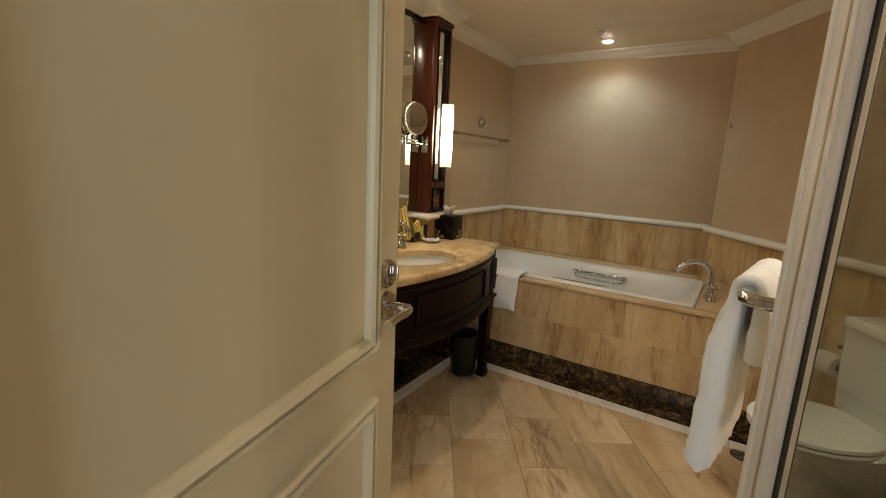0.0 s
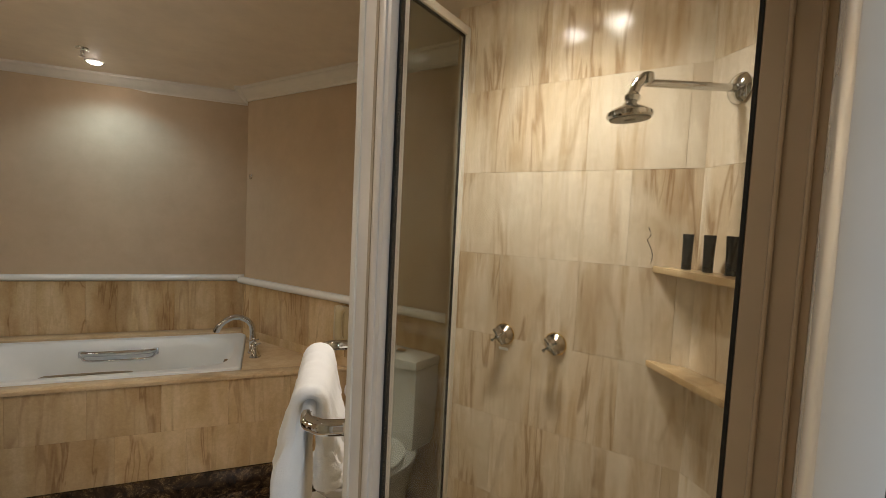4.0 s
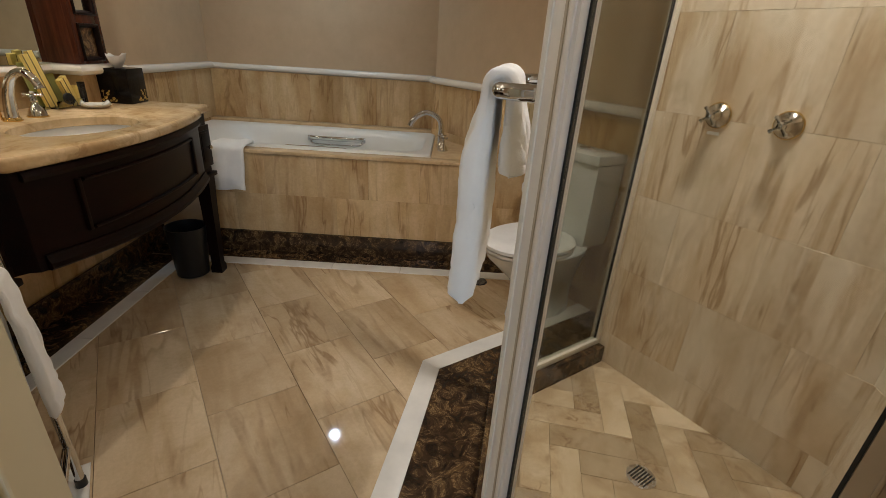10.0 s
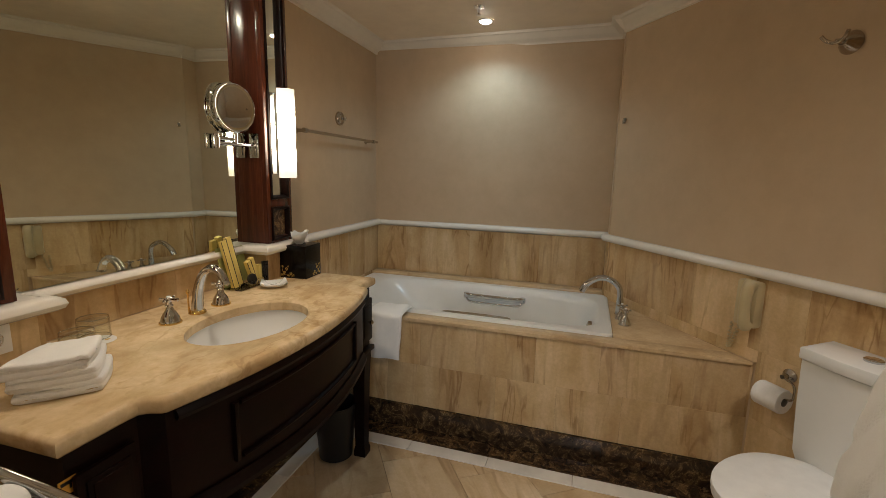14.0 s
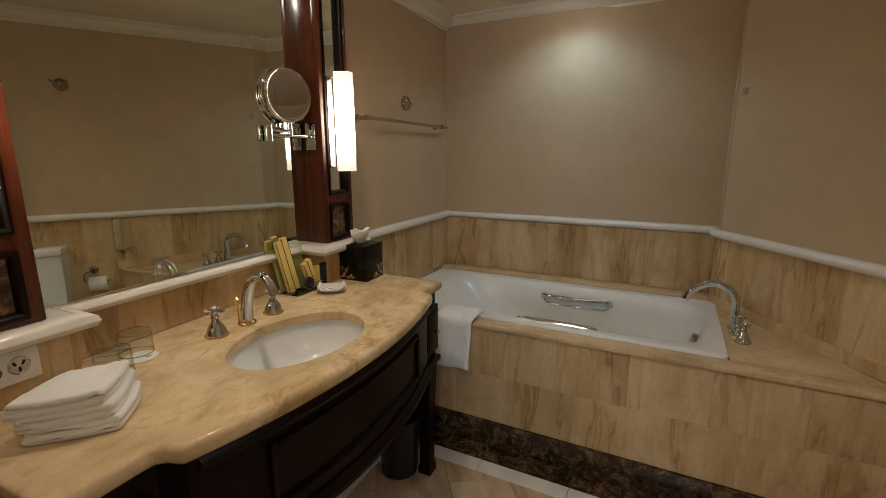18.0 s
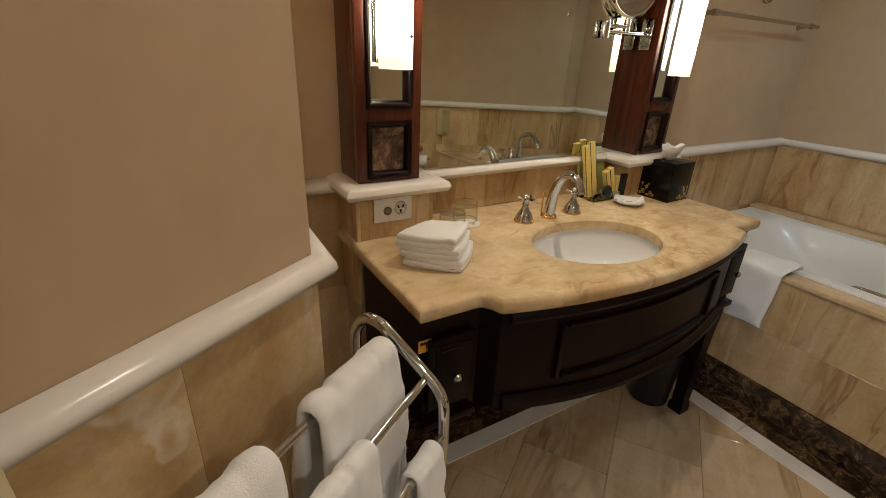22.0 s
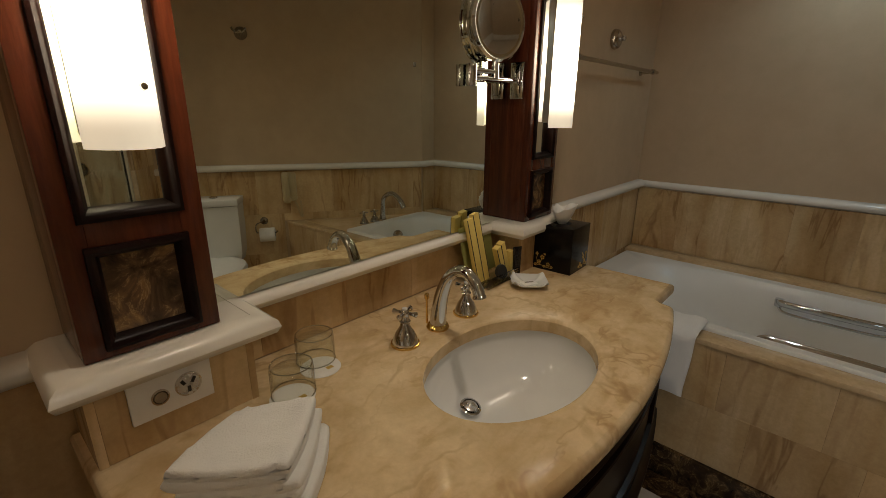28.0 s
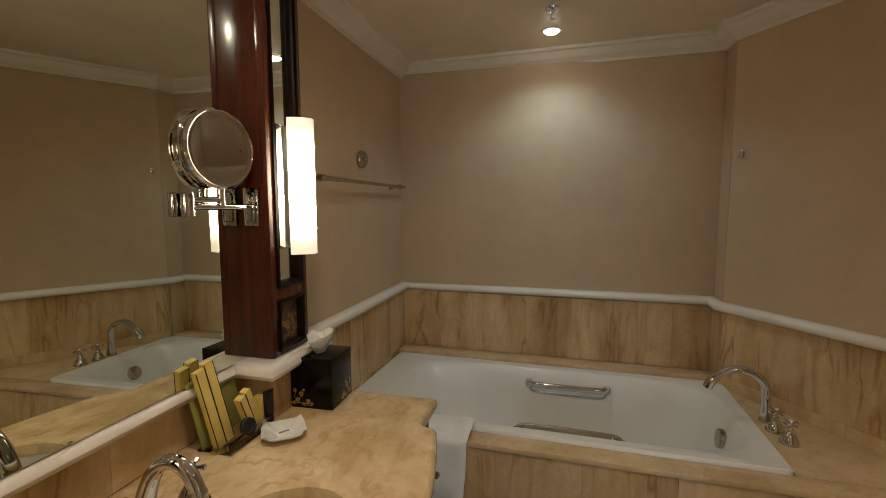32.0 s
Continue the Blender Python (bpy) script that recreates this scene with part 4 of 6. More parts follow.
def build_cabinet():
    cab = thing("vanity_cabinet", VAN, "dark-stained wooden vanity cabinet with bowed front under the marble top", "vanity cabinet")
    body = inset(counter_outline(), 0.022)
    n = len(body)

    def foot(l):
        return 0.568 - 0.022 * math.cos(l / 0.5 * math.pi / 2) if abs(l) < 0.5 else 0.565
    bm = bmesh.new()
    core = inset(body, 0.018)
    loft(bm, [[(*p, foot(p[1]) + 0.02) for p in core], [(*p, TOP - 0.042) for p in core], [(*p, TOP - 0.040) for p in body], [(*p, foot(p[1])) for p in body], [(*p, foot(p[1]) + 0.001) for p in inset(body, 0.05)]], True, True)
    part("body", bm, "ebony", cab)
    bow = [(0.675 - 0.022 - 0.30 * l * l, l) for l in [-0.47 + 0.94 * k / 24 for k in range(25)]]

    def along(out, z, l0=-0.47, l1=0.47, foot_line=False):
        return [(d + out, l, (foot(l) + z) if foot_line else z) for d, l in bow if l0 - 1e-6 <= l <= l1 + 1e-6]
    for nm, prof, z, fl in (("top_moulding", [(0, 0), (0.012, 0), (0.016, 0.010), (0.012, 0.020), (0.006, 0.026), (0, 0.026)], TOP - 0.068, False),
                            ("bottom_moulding", [(0, 0), (0.010, 0), (0.020, 0.008), (0.020, 0.022), (0.012, 0.030), (0.006, 0.046), (0, 0.046)], 0.0, True)):
        b = bmesh.new()
        pts = along(0.0, z, foot_line=fl)
        sweep(b, prof, [Vector(p) for p in pts])
        part(nm, b, "ebony", cab)
    panel = part("panel_frame", bmesh.new(), "ebony", cab)
    for nm, z, h in (("rail", 0.785, 0.012), ("rail", 0.635, 0.012)):
        b = bmesh.new()
        sweep(b, [(0, 0), (0.010, 0.002), (0.012, h / 2), (0.010, h - 0.002), (0, h)], [Vector(p) for p in along(0.0, z, -0.33, 0.33)])
        part(nm, b, "ebony", panel)
    for l in (-0.33, 0.33):
        d = 0.675 - 0.022 - 0.30 * l * l
        part("stile", box(bmesh.new(), d - 0.01, d + 0.011, l - 0.007, l + 0.007, 0.635, 0.797, 0.003), "ebony", panel)
    for s in (-1, 1):
        d0 = 0.551 - 0.014
        unit = part("drawer", box(bmesh.new(), d0 - 0.002, d0 + 0.010, s * 0.595 - 0.062, s * 0.595 + 0.062, 0.60, 0.80, 0.004), "ebony", cab)
        part("inner_moulding", box(bmesh.new(), d0 + 0.008, d0 + 0.015, s * 0.595 - 0.046, s * 0.595 + 0.046, 0.622, 0.778, 0.003), "ebony", unit)
        part("field", box(bmesh.new(), d0 + 0.012, d0 + 0.0175, s * 0.595 - 0.036, s * 0.595 + 0.036, 0.632, 0.768, 0.002), "ebony", unit)
        part("knob", lathe(bmesh.new(), [(0.005, 0), (0.005, 0.012), (0.010, 0.016), (0.011, 0.022), (0.006, 0.027)], 16, axis((d0 + 0.016, s * 0.595, 0.70), (d0 + 1, s * 0.595, 0.70))), "chrome", unit, "small chrome knob")
        part("base_moulding", box(bmesh.new(), 0.20, d0 + 0.016, s * 0.595 - 0.076, s * 0.595 + 0.076, 0.545, 0.566, 0.005), "ebony", cab)
        leg = [(0.030, 0.0), (0.030, 0.03), (0.024, 0.05), (0.030, 0.40), (0.034, 0.50), (0.034, 0.55)]
        part("leg", loft(bmesh.new(), [[(d0 - 0.04 + a * r, s * 0.640 + b_ * r, z) for a, b_ in ((-1, -1), (1, -1), (1, 1), (-1, 1))] for r, z in leg]) if s > 0 else box(bmesh.new(), 0.22, 0.27, s * 0.64 - 0.03, s * 0.64 + 0.03, 0.0, 0.55, 0.003), "ebony", cab)
    part("sticker", box(bmesh.new(), 0.529, 0.5305, -0.677, -0.645, 0.765, 0.797), "sticker", cab, "small orange pictogram sticker")
    part("sticker_mark", box(bmesh.new(), 0.5300, 0.5312, -0.673, -0.653, 0.7855, 0.7925), "black", cab)
    part("sticker_mark", box(bmesh.new(), 0.5300, 0.5312, -0.658, -0.654, 0.7755, 0.785), "black", cab)
    return cab


build_cabinet()
skirt = solid("wall_skirting", box(bmesh.new(), 0.013, 0.030, -0.86, 0.99, 0.0, 0.125, 0.002), "dark", VAN, "dark brown marble skirting under the vanity", "skirting", kind="structure")
tiles(wall_vanity, VAN @ pose(0.0, 0.99, 0, 0, 0, -90), 0.0, 1.85, [(0.127, 0.42), (0.42, 0.72), (0.72, 0.86)], 0.30, 0.1)

# ledge behind the vanity with a projection under each pilaster
ledge = thing("backsplash", VAN, "marble backsplash with white glazed ledge below the mirror", "backsplash")
part("centre_core", box(bmesh.new(), 0.0, 0.014, -0.44, 0.44, TOP, 1.0), "grout", ledge)
tiles(ledge, VAN @ pose(0.014, 0.44, 0, 0, 0, -90), 0.0, 0.88, [(TOP + 0.001, 1.012)], 0.22, 0.08)
for s in (-1, 1):
    part("side_core", box(bmesh.new(), 0.0, 0.138, s * 0.552 - 0.108, s * 0.552 + 0.108, TOP - 0.3, 1.012), "grout", ledge)
    tiles(ledge, VAN @ pose(0.138, s * 0.552 + 0.108, 0, 0, 0, -90), 0.0, 0.216, [(TOP + 0.001, 1.012)], 0.3)
    tiles(ledge, VAN @ pose(0.0, s * 0.552 - 0.108, 0, 0, 0, 0) @ pose(0.15, 0, 0, 0, 0, 180), 0.0, 0.138, [(TOP - 0.2, 1.012)], 0.3)
    tiles(ledge, VAN @ pose(0.0, s * 0.552 + 0.108, 0, 0, 0, 0), 0.0, 0.15, [(TOP - 0.2, 1.012)], 0.3)
nose = [(0.0, 0.0), (0.018, 0.0), (0.030, 0.006), (0.036, 0.018), (0.032, 0.030), (0.020, 0.038), (0.0, 0.040)]
b = bmesh.new()
path = [(0.0, -0.672), (0.152, -0.672), (0.152, -0.430), (0.036, -0.430), (0.036, 0.430), (0.152, 0.430), (0.152, 0.672), (0.0, 0.672)]
sweep(b, nose, [Vector((d, l, 1.0125)) for d, l in path[::1]][::1])
part("nosing", b, "rail", ledge, "white glazed half-round nosing")
part("shelf", loft(bmesh.new(), [[(d, l, z) for d, l in path] for z in (1.0125, 1.0515)]), "rail", ledge)

# ---- mirror wall ----
mirror = thing("wall_mirror", VAN @ pose(0.060, 0, 0, 0, 0, 0.0), "large frameless wall mirror between two mahogany pilasters", "mirror")
part("silvering", box(bmesh.new(), -0.006, 0.0, -0.472, 0.467, 1.053, 2.165), "mirror", mirror, smooth=False)
part("backing", box(bmesh.new(), -0.05, -0.007, -0.472, 0.467, 1.053, 2.165), "black", mirror)
part("top_trim", box(bmesh.new(), -0.03, 0.004, -0.472, 0.467, 2.1655, 2.178), "black", mirror, "thin black trim")


def ring_frame(bm, x0, y0, y1, z0, z1, prof):
    """A moulded frame around an opening of the plane x = x0; prof: (inward, out)."""
    rows = []
    for inn, out in prof:
        rows.append([(x0 + out, y0 + inn, z0 + inn), (x0 + out, y1 - inn, z0 + inn), (x0 + out, y1 - inn, z1 - inn), (x0 + out, y0 + inn, z1 - inn)])
    return loft(bm, rows, False, False)


def build_pilaster(l, w=0.088):
    p = thing("pilaster", VAN @ pose(0.002, l, 0), "red mahogany pilaster with inset mirror and marble panel", "pilaster", "pilasters beside the mirror")
    z0, z1, d = 1.053, 2.20, 0.140
    b = bmesh.new()
    box(b, 0.0, d - 0.022, -w, w, z0, z1, 0.003)
    part("body", b, "mahogany", p)
    fr = bmesh.new()
    for y0, y1, a, c in ((-w, -0.057, z0, z1), (0.057, w, z0, z1), (-0.0575, 0.0575, z0, 1.070), (-0.0575, 0.0575, 1.208, 1.252), (-0.0575, 0.0575, 2.150, z1)):
        box(fr, d - 0.0225, d, y0, y1, a, c, 0.002)
    part("face_frame", fr, "mahogany", p)
    for nm, a, c in (("mirror_moulding", 1.252, 2.150), ("panel_moulding", 1.070, 1.208)):
        b = bmesh.new()
        ring_frame(b, d, -0.0585, 0.0585, a, c, [(-0.006, 0.0), (-0.005, 0.006), (0.0, 0.008), (0.004, 0.006), (0.008, -0.002), (0.012, -0.010), (0.0125, -0.016)])
        part(nm, b, "ebony", p)
    part("mirror_inset", box(bmesh.new(), d - 0.022, d - 0.016, -0.056, 0.056, 1.254, 2.148), "mirror", p, "narrow mirror inset", smooth=False)
    part("marble_inset", box(bmesh.new(), d - 0.022, d - 0.012, -0.056, 0.056, 1.072, 1.206), "inset", p, "gold-veined brown marble inset")
    cap = bmesh.new()
    box(cap, 0.0, d + 0.008, -w - 0.008, w + 0.008, z1 - 0.022, z1, 0.004)
    part("cap", cap, "mahogany", p)
    return p


build_pilaster(-0.567, 0.091)
build_pilaster(0.555, 0.088)


def build_sconce(l):
    s = thing("wall_sconce", VAN @ pose(0.145, l, 1.530), "lit wall sconce with curved opal glass shade", "wall lamp", "sconces on the pilasters")
    part("back_plate", box(bmesh.new(), -0.020, -0.004, -0.034, 0.034, -0.175, 0.175, 0.004), "chrome", s)
    rings = []
    arc = [radians(-68 + 136 * k / 18) for k in range(19)]
    outer = [(0.004 + 0.084 * math.cos(a), 0.0440 * math.sin(a) / math.sin(radians(68))) for a in arc]
    inner = [(0.004 + 0.079 * math.cos(a), 0.0400 * math.sin(a) / math.sin(radians(68))) for a in arc[::-1]]
    prof = outer + inner
    part("shade", loft(bmesh.new(), [[(x, y, z) for x, y in prof] for z in (-0.187, -0.12, 0.0, 0.12, 0.187)]), "opal", s, "opal glass shade")
    for z in (-0.115, 0.115):
        part("pin", lathe(bmesh.new(), [(0.0045, 0), (0.0055, 0.003), (0.004, 0.007)], 12, axis((0.080, 0.016, z), (0.3, 0.06, z))), "steel", s, "small metal pin")
    return s


build_sconce(-0.569)
build_sconce(0.549)


# ---- lamps in the ceiling ----
def build_downlight(x, y, watts, degrees, colour=WHITE, r=0.0435, blend=0.7, lens="bulb"):
    d = thing("downlight", pose(x, y, CEIL), "lit recessed ceiling downlight with white rim", "ceiling lamp", "downlights")
    part("rim", lathe(bmesh.new(), [(r - 0.0005, -0.002), (r + 0.0045, -0.007), (r + 0.0105, -0.006), (r + 0.0125, -0.0005)], 32, None, False, False), "gloss_white", d)
    part("lens", lathe(bmesh.new(), [(r, -0.0066), (0.8 * r, -0.0125), (0.45 * r, -0.0165), (0.004, -0.018)], 32), lens, d, "glowing lens")
    spot("downlight_beam", (x, y, CEIL - 0.022), watts, degrees, colour, 0.03, blend)
    return d


COOL = (0.52, 0.79, 1.0)
build_downlight(-0.705, 3.703, 15.5, 140, COOL, 0.034)
build_downlight(-0.942, 2.094, 21, 165)
p = uv(0.36, 0.99)
build_downlight(p.x, p.y, 7.5, 115, WHITE, 0.0435, 0.15, "shaded_bulb")
p = uv(1.624, 0.765)
build_downlight(p.x, p.y, 36, 140, (1.0, 0.96, 0.92), 0.0435, 1.0)
p = uv(1.577, 0.95)
build_downlight(p.x, p.y, 17, 140, (1.0, 0.96, 0.92), 0.040, 1.0)
spr = thing("sprinkler", pose(-0.69, 3.47, CEIL), "small chrome fire sprinkler head", "sprinkler")
part("escutcheon", lathe(bmesh.new(), [(0.030, -0.0005), (0.028, -0.006), (0.012, -0.010)], 24), "chrome", spr)
part("nozzle", lathe(bmesh.new(), [(0.008, -0.008), (0.008, -0.03), (0.004, -0.04), (0.014, -0.042), (0.014, -0.045)], 14), "steel", spr)


def build_vent(m, w, h, mesh=True):
    v = thing("ceiling_vent", m, "square grey exhaust grille in the ceiling", "vent", "ceiling vents")
    # dark sheet painted as the shade of the duct behind the slats
    part("backing", box(bmesh.new(), -w / 2, w / 2, -h / 2, h / 2, -0.004, -0.001), "recess_shade_crack", v)
    fr = bmesh.new()
    for a in (-1, 1):
        box(fr, a * w / 2 - 0.006, a * w / 2 + 0.006, -h / 2 - 0.006, h / 2 + 0.006, -0.009, -0.0005, 0.002)
        box(fr, -w / 2 + 0.0061, w / 2 - 0.0061, a * h / 2 - 0.006, a * h / 2 + 0.006, -0.009, -0.0005, 0.002)
    part("frame", fr, "crown", v)
    n = int(w / 0.009)
    for k in range(1, n):
        part("slat", box(bmesh.new(), -w / 2 + k * w / n - 0.0016, -w / 2 + k * w / n + 0.0016, -h / 2, h / 2, -0.008, -0.004), "grille", v)


build_vent(pose(-0.028, 2.013, CEIL, 0, 0, 37), 0.146, 0.146)
build_vent(pose(0.624, 1.627, CEIL, 0, 0, -10), 0.146, 0.146)
hatch = thing("access_hatch", pose(1.00, 1.16, CEIL, 0, 0, 35), "flush painted access hatch in the ceiling", "hatch")
part("panel", box(bmesh.new(), -0.13, 0.13, -0.13, 0.13, -0.004, -0.0005), "ceiling", hatch)

# ---- shower enclosure ----
GLASS_TOP = 2.165
KERB = 0.085


def upright(bm, m, x0, x1, y0, y1, z0, z1, bevel=0.002):
    return box(bm, x0, x1, y0, y1, z0, z1, bevel, m)


side = thing("shower_side_panel", face(xy(1.972, 1.232), xy(1.431, 1.232)), "fixed glass shower panel in cream profiles", "shower screen")
L1 = 0.541
o = part("pane", box(bmesh.new(), 0.012, L1 - 0.012, -0.003, 0.003, KERB + 0.024, GLASS_TOP), "pane", side, "tinted clear glass", smooth=False)
o.visible_shadow = False
part("wall_channel", upright(bmesh.new(), None, 0.0, 0.022, -0.014, 0.014, KERB, GLASS_TOP + 0.03), "alu_white", side, "cream enamelled channel")
part("seal", upright(bmesh.new(), None, 0.022, 0.027, -0.005, 0.005, KERB + 0.025, GLASS_TOP), "rubber", side, "black rubber seal")
part("top_gasket", box(bmesh.new(), 0.027, L1 - 0.024, -0.005, 0.005, GLASS_TOP - 0.007, GLASS_TOP - 0.0005), "rubber", side)
part("bottom_track", upright(bmesh.new(), None, 0.0, L1, -0.014, 0.014, KERB, KERB + 0.025), "alu_white", side)
part("top_rail", upright(bmesh.new(), None, 0.0, L1, -0.014, 0.014, GLASS_TOP, GLASS_TOP + 0.03), "alu_white", side)
pr = part("corner_profile", upright(bmesh.new(), None, L1 - 0.010, L1 + 0.012, -0.012, 0.016, KERB, GLASS_TOP + 0.03), "alu_white", side, "cream corner profile with a row of slots")
part("seal", upright(bmesh.new(), None, L1 - 0.024, L1 - 0.010, -0.006, 0.006, KERB + 0.025, GLASS_TOP), "rubber", side)
slot = finish("slot", box(bmesh.new(), L1 + 0.0115, L1 + 0.0125, -0.002, 0.001, -0.008, 0.008), "rubber")
for k in range(60):
    s_ = new("slot", slot)
    s_.parent, s_.location = pr, (0, 0, KERB + 0.06 + k * 0.034)

door_m = face(xy(1.431, 1.232), xy(0.934, 0.726))
L2 = (Vector((1.431, 1.232)) - Vector((0.934, 0.726))).length
sdoor = thing("shower_door", door_m, "frameless-edge glass shower door with a chrome towel bar handle", "shower door")
o = part("pane", box(bmesh.new(), 0.018, L2 - 0.045, -0.003, 0.003, KERB + 0.012, GLASS_TOP), "pane_clear", sdoor, smooth=False)
o.visible_shadow = False
part("stile", upright(bmesh.new(), None, L2 - 0.058, L2 - 0.038, -0.009, 0.009, KERB + 0.012, GLASS_TOP + 0.01), "alu", sdoor, "slim aluminium edge profile")
part("edge_seal", box(bmesh.new(), L2 - 0.0375, L2 - 0.030, -0.010, 0.010, KERB + 0.012, GLASS_TOP), "rubber", sdoor, "black rubber seal")
part("stile", upright(bmesh.new(), None, 0.016, 0.030, -0.008, 0.008, KERB + 0.012, GLASS_TOP + 0.01), "alu_white", sdoor)
part("bottom_rail", upright(bmesh.new(), None, 0.030, L2 - 0.058, -0.007, 0.007, KERB + 0.004, KERB + 0.026), "alu_white", sdoor)
part("top_rail", upright(bmesh.new(), None, 0.030, L2 - 0.058, -0.009, 0.009, GLASS_TOP - 0.004, GLASS_TOP + 0.024), "alu_white", sdoor)
BAR_Z, A_AT, B_AT, OUT = 1.150, 0.200, 0.642, -0.086
bar_pts = [(A_AT, 0.0, 0), (A_AT, OUT * 0.6, 0), (A_AT + 0.012, OUT * 0.86, 0), (A_AT + 0.045, OUT, 0), ((A_AT + B_AT) / 2, OUT, 0), (B_AT - 0.045, OUT, 0), (B_AT - 0.012, OUT * 0.86, 0), (B_AT, OUT * 0.6, 0), (B_AT, 0.0, 0)]
handle = part("towel_bar", tube(bmesh.new(), [(x, y, BAR_Z) for x, y, z in smooth_path(bar_pts, 5)], 0.0125, 14), "chrome", sdoor, "chrome U-shaped towel bar")
for at in (A_AT, B_AT):
    part("collar", lathe(bmesh.new(), [(0.0150, 0.010), (0.0150, 0.014), (0.0130, 0.0155)], 18, axis((at, -0.004, BAR_Z), (at, -1, BAR_Z))), "gold", handle, "brass collar")
    part("inner_knob", lathe(bmesh.new(), [(0.0135, 0.004), (0.0135, 0.012), (0.010, 0.016)], 16, axis((at, 0.0, BAR_Z), (at, 1, BAR_Z))), "chrome", handle)

post_m = face(xy(0.934, 0.726), xy(0.934, 0.265))
front = thing("shower_front_panel", post_m, "fixed glass shower panel with wide aluminium post", "shower screen")
L3 = 0.418
part("post", upright(bmesh.new(), None, -0.022, 0.028, -0.018, 0.018, KERB - 0.08, CEIL - 0.02), "alu", front, "wide champagne aluminium post")
part("cover_strip", upright(bmesh.new(), None, -0.0235, -0.014, -0.021, 0.010, KERB - 0.08, CEIL - 0.02), "alu_white", front, "cream cover strip")
# nothing is cut here: a darker strip paints the shade of the channel
part("groove", box(bmesh.new(), 0.004, 0.0085, -0.0188, -0.0178, KERB - 0.08, CEIL - 0.03), "alu_beige", front, "darker strip painted as the shade of a narrow channel")
part("rib", upright(bmesh.new(), None, 0.012, 0.022, -0.0215, -0.0175, KERB - 0.08, CEIL - 0.02), "alu", front)
part("seal", box(bmesh.new(), 0.0283, 0.0318, -0.004, 0.004, KERB + 0.02, GLASS_TOP + 0.04), "rubber", front)
o = part("pane", box(bmesh.new(), 0.032, L3 - 0.0155, -0.003, 0.003, KERB + 0.02, GLASS_TOP + 0.04), "pane_clear", front, smooth=False)
o.visible_shadow = False
part("bottom_track", upright(bmesh.new(), None, 0.030, L3, -0.014, 0.014, KERB, KERB + 0.022), "alu_white", front)
part("top_rail", upright(bmesh.new(), None, 0.030, L3, -0.012, 0.012, GLASS_TOP + 0.04, GLASS_TOP + 0.06), "alu_white", front)
part("seal", box(bmesh.new(), L3 - 0.0155, L3 - 0.012, -0.004, 0.004, KERB + 0.02, GLASS_TOP + 0.04), "rubber", front)
part("wall_jamb", upright(bmesh.new(), None, L3 - 0.012, L3 + 0.045, -0.004, 0.030, 0.0, CEIL - 0.001), "alu_beige", front, "beige aluminium wall profile")
for k, at in enumerate((0.006, 0.026, 0.036)):
    part("rib", upright(bmesh.new(), None, L3 + at - 0.002, L3 + at + 0.002, -0.007, -0.0035, 0.0, CEIL - 0.001), "alu_beige", front)


def build_valve(v, z):
    m = axis(uv(1.972, v, z), uv(0.9, v, z))
    t = thing("shower_valve", m, "chrome shower valve with cross handle on round plate", "shower valve", "shower valves")
    part("plate", lathe(bmesh.new(), [(0.036, 0.0), (0.037, 0.004), (0.033, 0.010), (0.020, 0.017), (0.015, 0.030), (0.012, 0.045)], 24), "nickel", t)
    part("rim", lathe(bmesh.new(), [(0.0385, 0.0), (0.0395, 0.002), (0.0375, 0.005)], 24), "gold", t, "brass rim")
    c = bmesh.new()
    for k in range(4):
        a = radians(38 + 90 * k)
        d = Vector((math.cos(a), math.sin(a), 0))
        tube(c, [d * r + Vector((0, 0, 0.052)) for r in (0, 0.012, 0.020, 0.026, 0.030, 0.033)], 0, 8, True, None, [0.0055, 0.005, 0.0045, 0.006, 0.007, 0.002])
    lathe(c, [(0.011, 0.043), (0.012, 0.055), (0.008, 0.062), (0.002, 0.064)], 14)
    part("cross", c, "chrome", t)


build_valve(1.010, 1.066)
build_valve(0.818, 1.066)
crack = smooth_path([(0.020, 0.0, 1.478), (0.012, 0.0, 1.456), (0.021, 0.0, 1.440), (0.014, 0.0, 1.424), (0.006, 0.0, 1.404), (0.004, 0.0, 1.384), (0.009, 0.0, 1.366)], 3)
ob = part("crack", tube(bmesh.new(), crack, 0.0, 5, True, None, [0.0011 + 0.0007 * math.sin(k * 2.1) for k in range(len(crack))]), "recess_shade_crack", wall_shower, "dark crack in the marble")
ob.matrix_parent_inverse = wall_shower.matrix_world.inverted()
ob.matrix_basis = face(xy(1.9728, 0.532), xy(1.9728, 1.2))
tag = solid("care_label", box(bmesh.new(), -0.018, 0.018, 0.0, 0.002, -0.005, 0.005), "white_plastic", face(xy(1.972, 1.010), xy(1.972, 1.5)) @ pose(0, 0.001, 1.012), "small white label stuck on the marble tile", "label")


